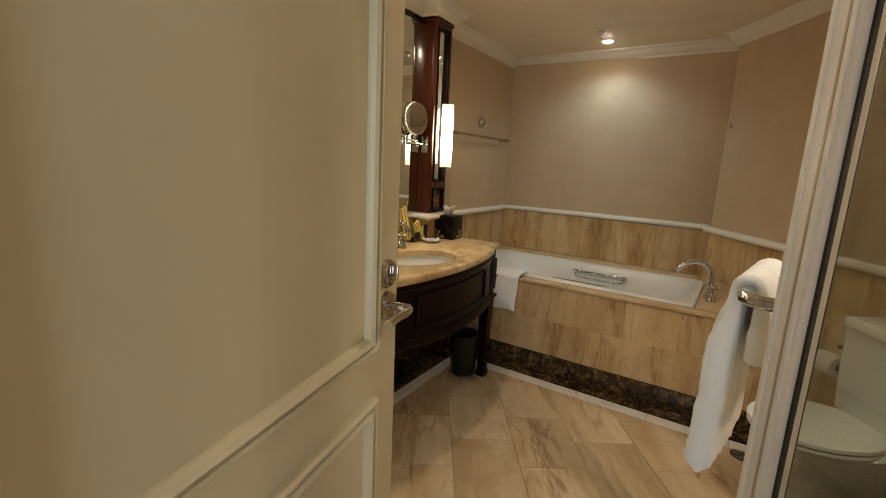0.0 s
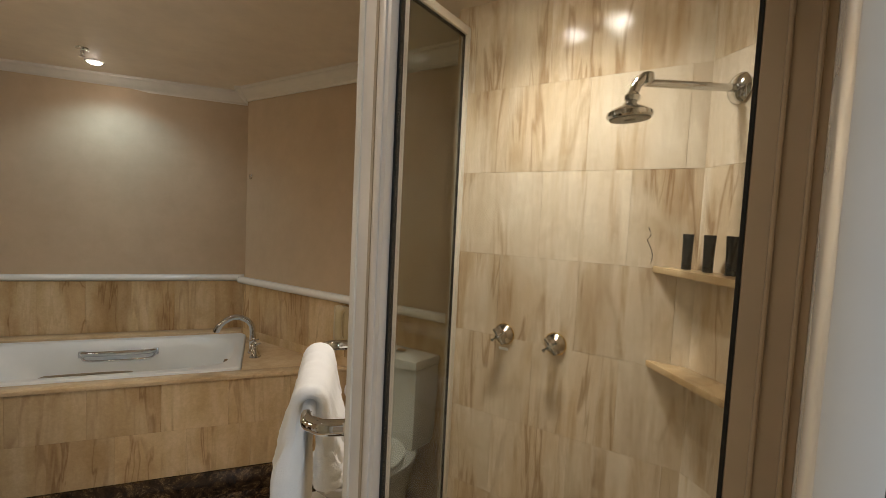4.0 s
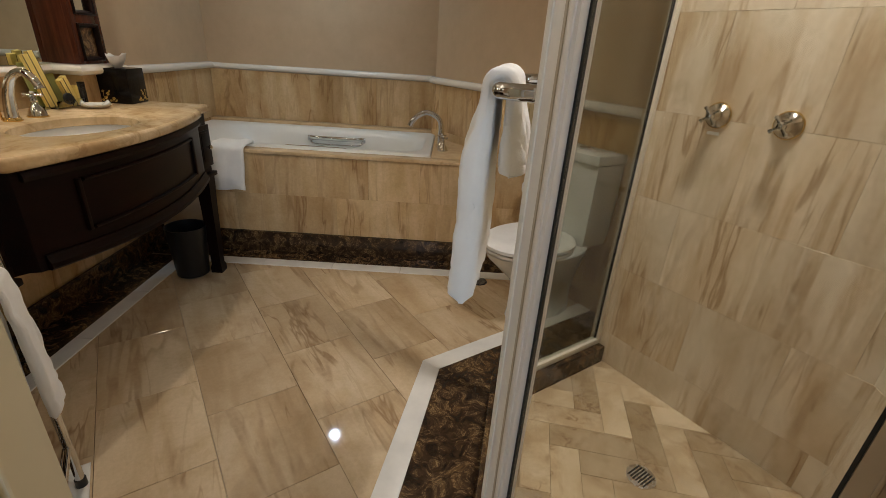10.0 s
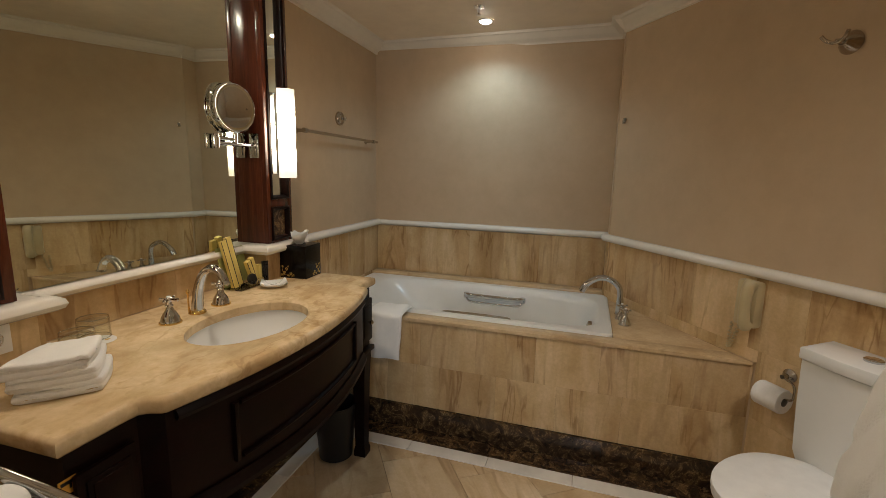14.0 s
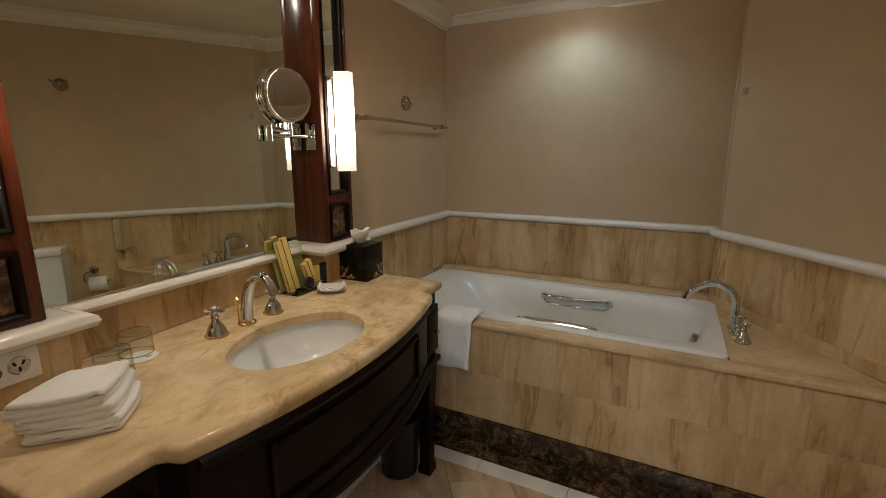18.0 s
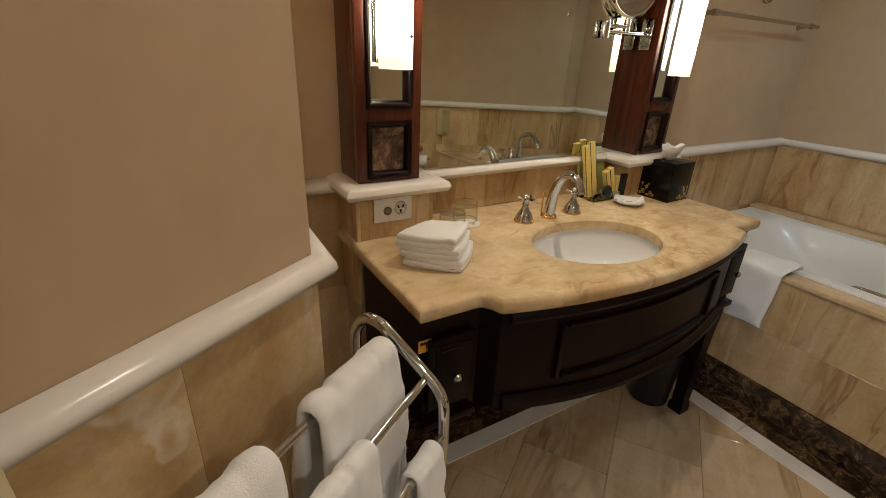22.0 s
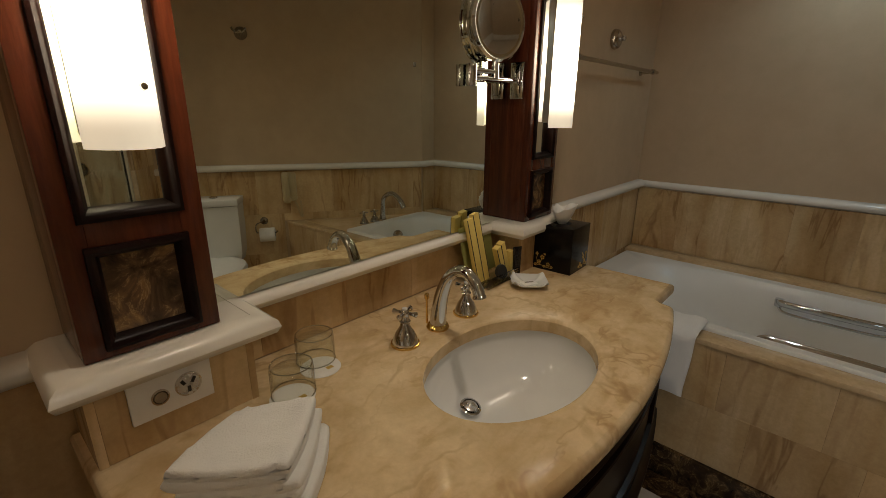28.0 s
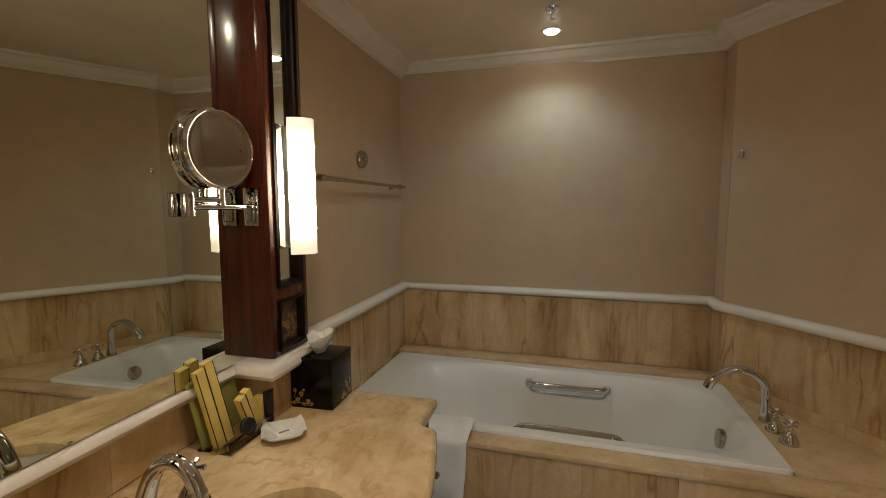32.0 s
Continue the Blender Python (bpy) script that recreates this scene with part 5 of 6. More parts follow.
def build_shower_head():
    sh = thing("wall_shower_arm", ROT @ pose(1.902, 0.345, 1.850, 0, 0, 40), "chrome shower rose on a straight wall arm", "shower head")
    part("flange", lathe(bmesh.new(), [(0.040, 0.0), (0.041, 0.005), (0.034, 0.014), (0.018, 0.020)], 28, axis((0, 0, 0), (0, 1, 0))), "chrome", sh)
    part("arm", tube(bmesh.new(), [(0, 0.01, 0), (0, 0.10, -0.003), (0, 0.20, -0.006), (0, 0.262, -0.008)], 0.0105, 14), "chrome", sh)
    part("elbow", tube(bmesh.new(), smooth_path([(0, 0.256, 0.006), (0, 0.276, 0.000), (0, 0.290, -0.018), (0, 0.296, -0.040), (0, 0.300, -0.058)]), 0.0135, 14), "chrome", sh)
    part("ball_cap", lathe(bmesh.new(), [(0.006, 0.020), (0.016, 0.016), (0.018, 0.002), (0.015, -0.012), (0.006, -0.016)], 18, pose(0, 0.262, 0.0)), "chrome", sh)
    part("swivel", lathe(bmesh.new(), [(0.010, -0.015), (0.019, -0.006), (0.020, 0.004), (0.012, 0.014)], 18, pose(0, 0.298, -0.048)), "chrome", sh)
    rose = part("rose", lathe(bmesh.new(), [(0.012, 0.034), (0.020, 0.024), (0.046, 0.014), (0.056, 0.006), (0.057, -0.004), (0.052, -0.009)], 36, pose(0, 0.302, -0.092, -4, 0, 0)), "chrome", sh)
    part("spray_plate", lathe(bmesh.new(), [(0.050, -0.0095), (0.048, -0.012), (0.014, -0.013), (0.012, -0.016)], 32, pose(0, 0.302, -0.092, -4, 0, 0)), "grille", rose, "grey spray plate")


build_shower_head()


def build_corner_shelf(z):
    s = thing("corner_shelf", ROT @ pose(1.972, 0.42, z), "beige marble shelf across the shower corner", "shelf", "shower shelves")
    part("slab", prism(bmesh.new(), [(0.0, 0.112), (0.0, 0.0), (-0.165, -0.168), (-0.262, -0.118)], -0.020, 0.0, 0.003), "tile", s)


build_corner_shelf(1.362)
build_corner_shelf(1.072)


def build_bottle(u, v, z, turn):
    b_ = thing("toiletry_tube", ROT @ pose(u, v, z, 0, 0, turn), "small black toiletry tube standing on its cap", "bottle", "toiletries in the shower")
    rings = []
    for k in range(9):
        t = k / 8
        rx, ry = 0.0125 + 0.0035 * t, 0.0125 * (1 - t) + 0.002
        rings.append([(rx * math.cos(2 * math.pi * i / 20), ry * math.sin(2 * math.pi * i / 20), 0.014 + 0.086 * t) for i in range(20)])
    part("tube", loft(bmesh.new(), rings), "black_foam", b_)
    part("cap", lathe(bmesh.new(), [(0.0122, 0.0), (0.0131, 0.002), (0.0131, 0.014)], 20), "black", b_)
    part("label_mark", box(bmesh.new(), -0.004, 0.004, -0.0105, -0.0085, 0.045, 0.060), "grille", b_, "faint grey mark")


for k, (u, v) in enumerate(((1.928, 0.440), (1.880, 0.385), (1.832, 0.332))):
    build_bottle(u, v, 1.363, 68 + 5 * k)
drain = thing("floor_waste", ROT @ pose(1.59, 0.74, 0.0125), "round chrome shower waste grate", "drain", "floor wastes")
part("grate", lathe(bmesh.new(), [(0.045, 0), (0.045, 0.003), (0.038, 0.004)], 28), "steel", drain)
# dark strips laid on the plate paint the shade in its slots
for k in range(-3, 4):
    part("bar", box(bmesh.new(), -0.03, 0.03, k * 0.009 - 0.0025, k * 0.009 + 0.0025, 0.0036, 0.0048), "recess_shade_crack", drain)
drain = thing("floor_waste", ROT @ pose(1.952, 2.035, 0.0005), "round black grated floor waste", "drain", "floor wastes")
part("rim", lathe(bmesh.new(), [(0.043, 0), (0.045, 0.002), (0.047, 0.0035), (0.050, 0.0)], 28, None, False, False), "black", drain)
# dark disc painted as the shade below the grating
part("plate", lathe(bmesh.new(), [(0.044, 0.0), (0.044, 0.0012)], 28), "recess_shade_crack", drain)
for k in range(-4, 5):
    w = math.sqrt(0.042 ** 2 - (k * 0.009) ** 2)
    part("bar", box(bmesh.new(), -w, w, k * 0.009 - 0.002, k * 0.009 + 0.002, 0.0012, 0.0040), "grille", drain)


# ---- towels ----
def drape(width, fore, back, radius, thick, seed=0, wave=0.006, flare=0.02, bulge=0.0):
    """A towel hung over a bar along x at the origin: fore hangs on +y, back on -y."""
    path = []
    n = 30
    for k in range(n + 1):
        t = k / n
        path.append(Vector((0, -radius - flare * (1 - t) * back, -back * (1 - t))))
    for k in range(1, 10):
        a = math.pi * (1 - k / 10)
        path.append(Vector((0, radius * math.cos(a), radius * math.sin(a))))
    for k in range(n + 1):
        t = k / n
        path.append(Vector((0, radius + flare * t * fore, -fore * t)))
    bm = bmesh.new()
    rings = []
    cols = 48
    last = len(path) - 1
    for c in range(cols + 1):
        x = -width / 2 + width * c / cols
        rim = min(c, cols - c) / (6.0 if bulge > 0.03 else 3.0)
        edge = math.sqrt(1 - (1 - min(1.0, rim)) ** 2) * 0.86 + 0.14
        outer, inner = [], []
        for i, p in enumerate(path):
            d = (path[min(i + 1, last)] - path[max(i - 1, 0)]).normalized()
            nrm = Vector((0, -d.z, d.y))
            tip = min(i, last - i) / (2.0 if bulge > 0.03 else 1.6)
            end = math.sqrt(1 - (1 - min(1.0, tip)) ** 2) * 0.85 + 0.15
            low = min(1.0, max(0.0, -p.z / 0.12))
            deep = min(1.0, max(0.0, -p.z / 0.30)) ** 0.7
            big = noise.noise(Vector((x * 7 + seed * 7.3, p.y * 9 + seed, p.z * 4.5)))
            crease = 1 - abs(noise.noise(Vector((x * 10 + p.z * 5 + seed * 1.7, p.y * 6, p.z * 3 + seed)))) * 2
            fine = noise.noise(Vector((x * 42 + seed, p.y * 40, p.z * 36 + seed)))
            lump = wave * (big * (0.18 + 0.8 * low) - 1.5 * max(0, crease - 0.76) * 3 * (0.25 + 0.75 * low) + 0.30 * fine)
            body = thick * (0.55 + 0.45 * low)
            h = body / 2 * edge * end
            band = -0.0035 if 0.80 < -p.z / (fore if i > last / 2 else back) < 0.86 else 0.0
            slip = noise.noise(Vector((p.z * 5, seed * 3.1, 0.5))) * 0.012 * low * (x / width * 2)
            hem = noise.noise(Vector((x * 6, seed * 2.0, 3.0))) * 0.016 * (1 - min(1.0, tip / 3))
            drop = Vector((slip, 0, hem))
            swell = bulge * edge * end ** 0.5 * deep * (0.75 + 0.5 * noise.noise(Vector((x * 4, p.z * 3, seed + 9.0))))
            outer.append(p + Vector((x, 0, 0)) + nrm * (h + lump + band + body / 2 + swell) + drop)
            inner.append(p + Vector((x, 0, 0)) + nrm * (body / 2 - h + min(lump * 0.3, h * 0.5) - (0.8 * radius * low * edge if bulge > 0.03 else 0.0)) + drop)
        rings.append([tuple(q) for q in outer + inner[::-1]])
    loft(bm, rings, False, False)
    bm.verts.ensure_lookup_table()
    size = 2 * (last + 1)
    for first in (0, cols * size):
        for i in range(last):
            bm.faces.new([bm.verts[first + j] for j in (i, i + 1, size - 2 - i, size - 1 - i)])
    return bm


def towel(name, m, width, fore, back, radius, thick, label, seed, wave=0.006, group="bath towels", flare=0.02):
    t = thing(name, m, label, "towel", group)
    part("cloth", drape(width, fore, back, radius, thick, seed, wave, flare, 0.006), "terry", t)
    return t


bar_mid = door_m @ pose((A_AT + B_AT) / 2 + 0.0, OUT, BAR_Z)
shower_towel = thing("bath_towel", bar_mid @ pose(0, 0, 0, 0, 0, 180), "white terry bath towel draped over the shower door bar", "towel", "bath towels")
part("cloth", drape(0.29, 0.415, 0.150, 0.010, 0.044, 5, 0.012, 0.0, 0.012), "terry", shower_towel)


def build_rack():
    far, near = 1.580, 0.985
    rack = thing("towel_rack", ROT, "free-standing chrome towel rack with three rails and a wire shelf", "towel rack")
    prof = [(-0.045, 0.004), (-0.045, 0.30), (-0.045, 0.70), (-0.045, 0.845), (-0.038, 0.884), (-0.016, 0.910), (0.014, 0.907), (0.040, 0.889), (0.080, 0.858), (0.118, 0.827), (0.141, 0.805), (0.155, 0.772), (0.158, 0.700), (0.158, 0.60), (0.158, 0.30), (0.158, 0.004)]
    for v in (far, near):
        e = part("end_loop", tube(bmesh.new(), smooth_path([(u, v, z) for u, z in prof], 4), 0.0115, 12), "chrome", rack)
        for u in (-0.045, 0.158):
            part("rubber_foot", lathe(bmesh.new(), [(0.013, 0.0), (0.0145, 0.004), (0.0145, 0.030)], 14, pose(u, v, 0)), "black", e, "black rubber foot")
    for nm, u, z in (("rail", 0.046, 0.879), ("rail", 0.117, 0.820), ("rail", 0.158, 0.700), ("lower_rail", -0.045, 0.15), ("lower_rail", 0.158, 0.15)):
        part(nm, tube(bmesh.new(), [(u, near, z), (u, (near + far) / 2, z), (u, far, z)], 0.0075, 12), "chrome", rack)
    for k in range(9):
        u = -0.035 + k * 0.0228
        part("wire", tube(bmesh.new(), [(u, near, 0.152), (u, far, 0.152)], 0.0018, 6), "chrome", rack)
    for k in range(3):
        v = near + 0.10 + k * 0.19
        part("cross_wire", tube(bmesh.new(), [(-0.045, v, 0.148), (0.158, v, 0.148)], 0.003, 6), "chrome", rack)


build_rack()


def on_rack(u, z, v, turn=-90):
    return ROT @ pose(u, v, z, 0, 0, turn)


towel("bath_towel", on_rack(0.046, 0.879, 1.120), 0.30, 0.54, 0.42, 0.015, 0.030, "thick white bath towel hung on the rear rack rail", 1, 0.012)
towel("bath_towel", on_rack(0.046, 0.879, 1.448), 0.205, 0.52, 0.36, 0.014, 0.030, "thick white bath towel hung on the rear rack rail", 2, 0.011)
towel("hand_towel", on_rack(0.117, 0.820, 1.318), 0.150, 0.40, 0.34, 0.011, 0.020, "white hand towel hung on the middle rack rail", 3, 0.012, "hand towels")
towel("hand_towel", on_rack(0.158, 0.700, 1.497), 0.088, 0.36, 0.32, 0.011, 0.020, "narrow white face towel hung on the front rack rail", 4, 0.009, "hand towels")
towel("hand_towel", on_rack(0.158, 0.700, 1.140), 0.150, 0.38, 0.34, 0.011, 0.020, "white hand towel hung on the front rack rail", 6, 0.011, "hand towels")


def cushion(corners, h, seed, m):
    """A soft folded cloth of thickness h over four corners, with rounded sides and an uneven top."""
    n = 22
    bm = bmesh.new()
    rows = []
    for side_ in (1, -1):
        grid = []
        for i in range(n + 1):
            row = []
            for j in range(n + 1):
                a, b_ = math.sin((i / n - 0.5) * math.pi), math.sin((j / n - 0.5) * math.pi)
                lift = (max(0.0, 1 - abs(a) ** 20) * max(0.0, 1 - abs(b_) ** 20)) ** 0.38
                pull = 1 - 0.09 * (a * b_) ** 2
                lump = noise.noise(Vector((a * 1.6 + seed, b_ * 1.6, seed * 3.0)))
                fine = noise.noise(Vector((a * 7 + seed, b_ * 7, side_ * 2.0)))
                bend = 0.05 * h * noise.noise(Vector((a * 1.2, b_ * 1.2 + seed * 5, 1.0)))
                qa, qb = a * pull, b_ * pull
                px, py = (sum(c[i_] * (1 + sa * qa) * (1 + sb * qb) for c, sa, sb in zip(corners, (-1, 1, 1, -1), (-1, -1, 1, 1))) / 4 for i_ in (0, 1))
                row.append(bm.verts.new(m @ Vector((px + 0.004 * lump * abs(b_), py + 0.004 * fine, h * 0.5 + side_ * h * 0.5 * lift * (1 + 0.16 * fine) + (0.14 * h * lump if side_ > 0 else 0) + 2 * bend))))
            grid.append(row)
        rows.append(grid)
    for k, grid in enumerate(rows):
        for i in range(n):
            for j in range(n):
                bm.faces.new((grid[i][j], grid[i + 1][j], grid[i + 1][j + 1], grid[i][j + 1]))
    bmesh.ops.remove_doubles(bm, verts=bm.verts, dist=0.0004)
    return bm


def build_folded_stack():
    st = thing("folded_towels", VAN @ pose(0.350, -0.525, TOP, 0, 0, 46), "stack of three folded white face towels on the vanity top", "towel", "hand towels")
    for k in range(3):
        cloth = None
        for layer in range(2):
            m = pose(0.002 * layer, 0.0, 0.0268 * k + 0.0130 * layer, 0, 0, (0, 2, 0)[k])
            f_ = k / 2
            corners = [tuple(p * (1 - f_) + q * f_ for p, q in zip(low, high)) for low, high in (((-0.086, -0.069), (-0.108, -0.068)), ((0.079, -0.067), (0.056, -0.065)), ((0.081, 0.094), (0.062, 0.092)), ((-0.072, 0.082), (-0.056, 0.056)))]
            b = cushion([(x * (1 - 0.02 * layer), y * (1 - 0.02 * layer)) for x, y in corners], 0.0205, 3.1 * k + layer, m)
            if cloth is None:
                cloth = part("folded_towel", b, "terry", st)
            else:
                part("upper_fold", b, "terry", cloth)


build_folded_stack()
bm_towel = thing("bath_mat", pose(-1.035, 3.055, 0.634), "white towelling bath mat hung over the bathtub rim", "bath mat")
b = bmesh.new()
rings = []
for c in range(29):
    x = -0.10 + 0.20 * c / 28
    soft = math.sqrt(1 - (1 - min(1.0, (min(c, 28 - c) + 0.15) / 3.0)) ** 2)
    up, dn = [], []
    line = smooth_path([(0.16, -0.06), (0.10, 0.002), (0.05, 0.006), (0.0, 0.006), (-0.035, 0.002), (-0.048, -0.014), (-0.053, -0.06), (-0.056, -0.12), (-0.060, -0.19), (-0.062, -0.245)], 3)
    for i, q in enumerate(Vector((0, *p)) for p in line):
        hang = min(1.0, max(0.0, (0.0 - q.y) / 0.05))
        w = noise.noise(Vector((x * 16, i * 0.16, 2.0))) * 0.007 + noise.noise(Vector((x * 40, i * 0.5, 5.0))) * 0.002
        end = math.sqrt(1 - (1 - min(1.0, (len(line) - 1 - i + 0.2) / 2.0)) ** 2)
        thick = (0.013 + w) * soft * end
        skew = -0.04 * max(0, -q.z) + 0.006 * hang * noise.noise(Vector((0.3, i * 0.2, 7.0)))
        drop = 0.010 * noise.noise(Vector((x * 9, 1.0, 4.0))) * (i / len(line)) ** 4
        up.append((x + skew, q.y - thick * hang, q.z + thick * (1 - hang) + drop))
        dn.append((x + skew, q.y + 0.003 * hang, q.z + drop))
    rings.append(up + dn[::-1])
part("cloth", loft(b, rings), "terry", bm_towel)


# ---- toilet ----
def build_toilet():
    m = ROT @ pose(2.276, 1.655, 0, 0, 0, 180)
    t = thing("toilet", m, "white porcelain close-coupled toilet with closed lid", "toilet")
    c = bmesh.new()
    rings = []
    for z, w, d0, d1 in ((0.375, 0.138, 0.0, 0.138), (0.44, 0.155, 0.0, 0.154), (0.60, 0.162, 0.0, 0.161), (0.775, 0.165, 0.0, 0.165)):
        rings.append([(d0 if s < 0 else d1 + 0.016 * math.cos(y / w * 1.5), y if s < 0 else y * 0.93, z) for s, y in [(-1, w), (-1, -w)] + [(1, -w + 2 * w * k / 10) for k in range(11)]])
    loft(c, rings)
    cist = part("cistern", c, "porcelain", t)
    lid = bmesh.new()
    prism(lid, [(0.0, 0.170), (0.0, -0.170)] + [(0.175 + 0.017 * math.cos((-0.170 + 0.340 * k / 10) / 0.170 * 1.5), 0.93 * (-0.170 + 0.340 * k / 10)) for k in range(11)], 0.777, 0.822, 0.008)
    part("cistern_lid", lid, "porcelain", cist)
    part("flush_button", lathe(bmesh.new(), [(0.026, 0.822), (0.026, 0.828), (0.022, 0.831)], 24, pose(0.085, 0, 0)), "chrome", cist, "round chrome flush button")

    def egg(z, half, x0, x1, n=40):
        out, z, x0, x1 = [], z * 0.96, x0 - 0.012, x1 - 0.024
        for k in range(n):
            a = 2 * math.pi * k / n
            cx, sy = math.cos(a), math.sin(a)
            x = x0 + (x1 - x0) * 0.42 + ((x1 - x0) * 0.58 * cx if cx > 0 else (x1 - x0) * 0.42 * cx)
            out.append((x, half * math.copysign(abs(sy) ** 0.9, sy), z))
        return out
    pan = [egg(0.0, 0.105, 0.06, 0.46), egg(0.03, 0.105, 0.06, 0.45), egg(0.12, 0.095, 0.06, 0.42), egg(0.22, 0.115, 0.05, 0.46), egg(0.30, 0.150, 0.05, 0.54), egg(0.36, 0.178, 0.05, 0.60), egg(0.392, 0.186, 0.05, 0.615), egg(0.398, 0.180, 0.055, 0.61)]
    part("pan", loft(bmesh.new(), pan), "porcelain", t)
    part("seat", loft(bmesh.new(), [egg(0.400, 0.184, 0.165, 0.618), egg(0.404, 0.189, 0.162, 0.624), egg(0.414, 0.189, 0.162, 0.624), egg(0.418, 0.186, 0.165, 0.62)]), "white_plastic", t, "white plastic seat")
    part("lid", loft(bmesh.new(), [egg(0.4225, 0.186, 0.160, 0.622), egg(0.426, 0.191, 0.158, 0.628), egg(0.440, 0.190, 0.158, 0.627), egg(0.446, 0.178, 0.165, 0.612), egg(0.450, 0.12, 0.21, 0.54)]), "white_plastic", t, "white plastic lid, closed")
    for y in (-0.07, 0.07):
        part("hinge", lathe(bmesh.new(), [(0.012, 0), (0.013, 0.02), (0.010, 0.026)], 14, pose(0.150, y, 0.396)), "chrome", t)


build_toilet()


def build_paper_holder():
    h = thing("toilet_paper_holder", ROT @ pose(2.278, 1.945, 0.630), "chrome toilet paper holder with a white roll", "paper holder")
    part("rose", lathe(bmesh.new(), [(0.026, 0.0), (0.027, 0.006), (0.018, 0.014), (0.010, 0.020), (0.009, 0.045)], 22, axis((0, 0, 0), (-1, 0, 0))), "nickel", h)
    part("arm", tube(bmesh.new(), smooth_path([(-0.040, 0.0, 0.0), (-0.046, -0.045, -0.012), (-0.050, -0.055, -0.045), (-0.052, -0.045, -0.074), (-0.054, 0.02, -0.078), (-0.054, 0.075, -0.078), (-0.054, 0.088, -0.066)]), 0.0042, 10), "nickel", h)
    r = bmesh.new()
    loft(r, [[(rad * math.cos(2 * math.pi * i / 28), rad * math.sin(2 * math.pi * i / 28), z) for i in range(28)] for rad, z in ((0.017, -0.05), (0.047, -0.05), (0.049, -0.045), (0.049, 0.045), (0.047, 0.05), (0.017, 0.05), (0.017, -0.05))], False, False, axis((-0.056, 0.02, -0.090), (-0.056, 1, -0.090)))
    part("roll", r, "paper", h, "white toilet paper roll")
    part("core_tube", lathe(bmesh.new(), [(0.0168, -0.0505), (0.0168, 0.0505)], 20, axis((-0.056, 0.02, -0.090), (-0.056, 1, -0.090)), False, False), "grille", h)


build_paper_holder()


def build_phone():
    p = thing("wall_telephone", ROT @ pose(2.278, 2.140, 0.870), "cream plastic wall telephone with handset and coiled cord", "telephone")
    body = [(0.0, 0.046), (0.0, -0.050), (-0.020, -0.052), (-0.040, -0.046), (-0.048, -0.020), (-0.046, 0.020), (-0.036, 0.044)]
    part("base", prism(bmesh.new(), body, -0.100, 0.098, 0.012), "cream_plastic", p)
    pts = smooth_path([(-0.040, -0.022, 0.090), (-0.060, -0.022, 0.070), (-0.066, -0.022, 0.0), (-0.060, -0.022, -0.072), (-0.040, -0.022, -0.094)])
    n = len(pts)
    part("handset", tube(bmesh.new(), pts, 0, 16, True, None, [0.021 + 0.008 * abs(2 * k / (n - 1) - 1) ** 2 - (0.012 if k in (0, n - 1) else 0) for k in range(n)]), "cream_plastic", p)
    cord = [(-0.015 + 0.006 * math.cos(k * 1.3), 0.030 + 0.02 * math.sin(k / 90 * math.pi) + 0.006 * math.sin(k * 1.3), -0.105 - 0.115 * math.sin(k / 90 * math.pi)) for k in range(91)]
    cord = [(x, y + 0.035 * k / 90, z) for k, (x, y, z) in enumerate(cord)]
    part("coiled_cord", tube(bmesh.new(), cord, 0.0029, 6), "cream_plastic", p)


build_phone()


def build_hook(m):
    h = thing("robe_hook", m, "chrome robe hook on a conical base", "hook", "robe hooks")
    part("base", lathe(bmesh.new(), [(0.038, 0.0), (0.0395, 0.003), (0.038, 0.006), (0.026, 0.024), (0.013, 0.042), (0.011, 0.045)], 28, axis((0, 0, 0), (1, 0, 0))), "nickel", h)
    part("collar", lathe(bmesh.new(), [(0.0135, 0.041), (0.0155, 0.044), (0.0135, 0.048)], 18, axis((0, 0, 0), (1, 0, 0))), "chrome", h)
    part("stem", tube(bmesh.new(), [(0.044, 0, 0.0), (0.060, 0, -0.001), (0.074, 0, -0.003)], 0.0075, 12), "nickel", h)
    part("hook", tube(bmesh.new(), smooth_path([(0.090, -0.042, 0.020), (0.082, -0.030, 0.004), (0.075, -0.012, -0.006), (0.074, 0.0, -0.007), (0.075, 0.012, -0.006), (0.082, 0.030, 0.004), (0.090, 0.042, 0.020)]), 0.0062, 12), "nickel", h, "double curved hook")


build_hook(ROT @ pose(2.288, 1.930, 1.850, 0, 0, 180))
build_hook(ROT @ pose(-0.098, 1.268, 1.862, 0, 0, 0))
eye = thing("clothes_line_catch", ROT @ pose(2.288, 3.055, 1.700, 0, 0, 180), "small metal clothes-line catch on the wall", "catch")
part("plate", box(bmesh.new(), 0.0, 0.012, -0.010, 0.010, -0.016, 0.016, 0.004), "steel", eye)

line = thing("clothes_line", VAN @ pose(0.001, 1.360, 1.692), "round chrome retractable clothes-line housing", "clothes line")
part("housing", lathe(bmesh.new(), [(0.040, 0.0), (0.042, 0.006), (0.038, 0.020), (0.030, 0.026), (0.026, 0.024), (0.020, 0.028), (0.008, 0.030)], 30, axis((0, 0, 0), (1, 0, 0))), "nickel", line)
part("knob", lathe(bmesh.new(), [(0.007, 0.026), (0.009, 0.040), (0.012, 0.046), (0.008, 0.052)], 16, axis((0, 0, 0), (1, 0, 0))), "steel", line)
tb = thing("towel_bar", VAN @ pose(0.001, 0.0, 1.580), "slim chrome towel bar on the wall over the bath", "towel bar")
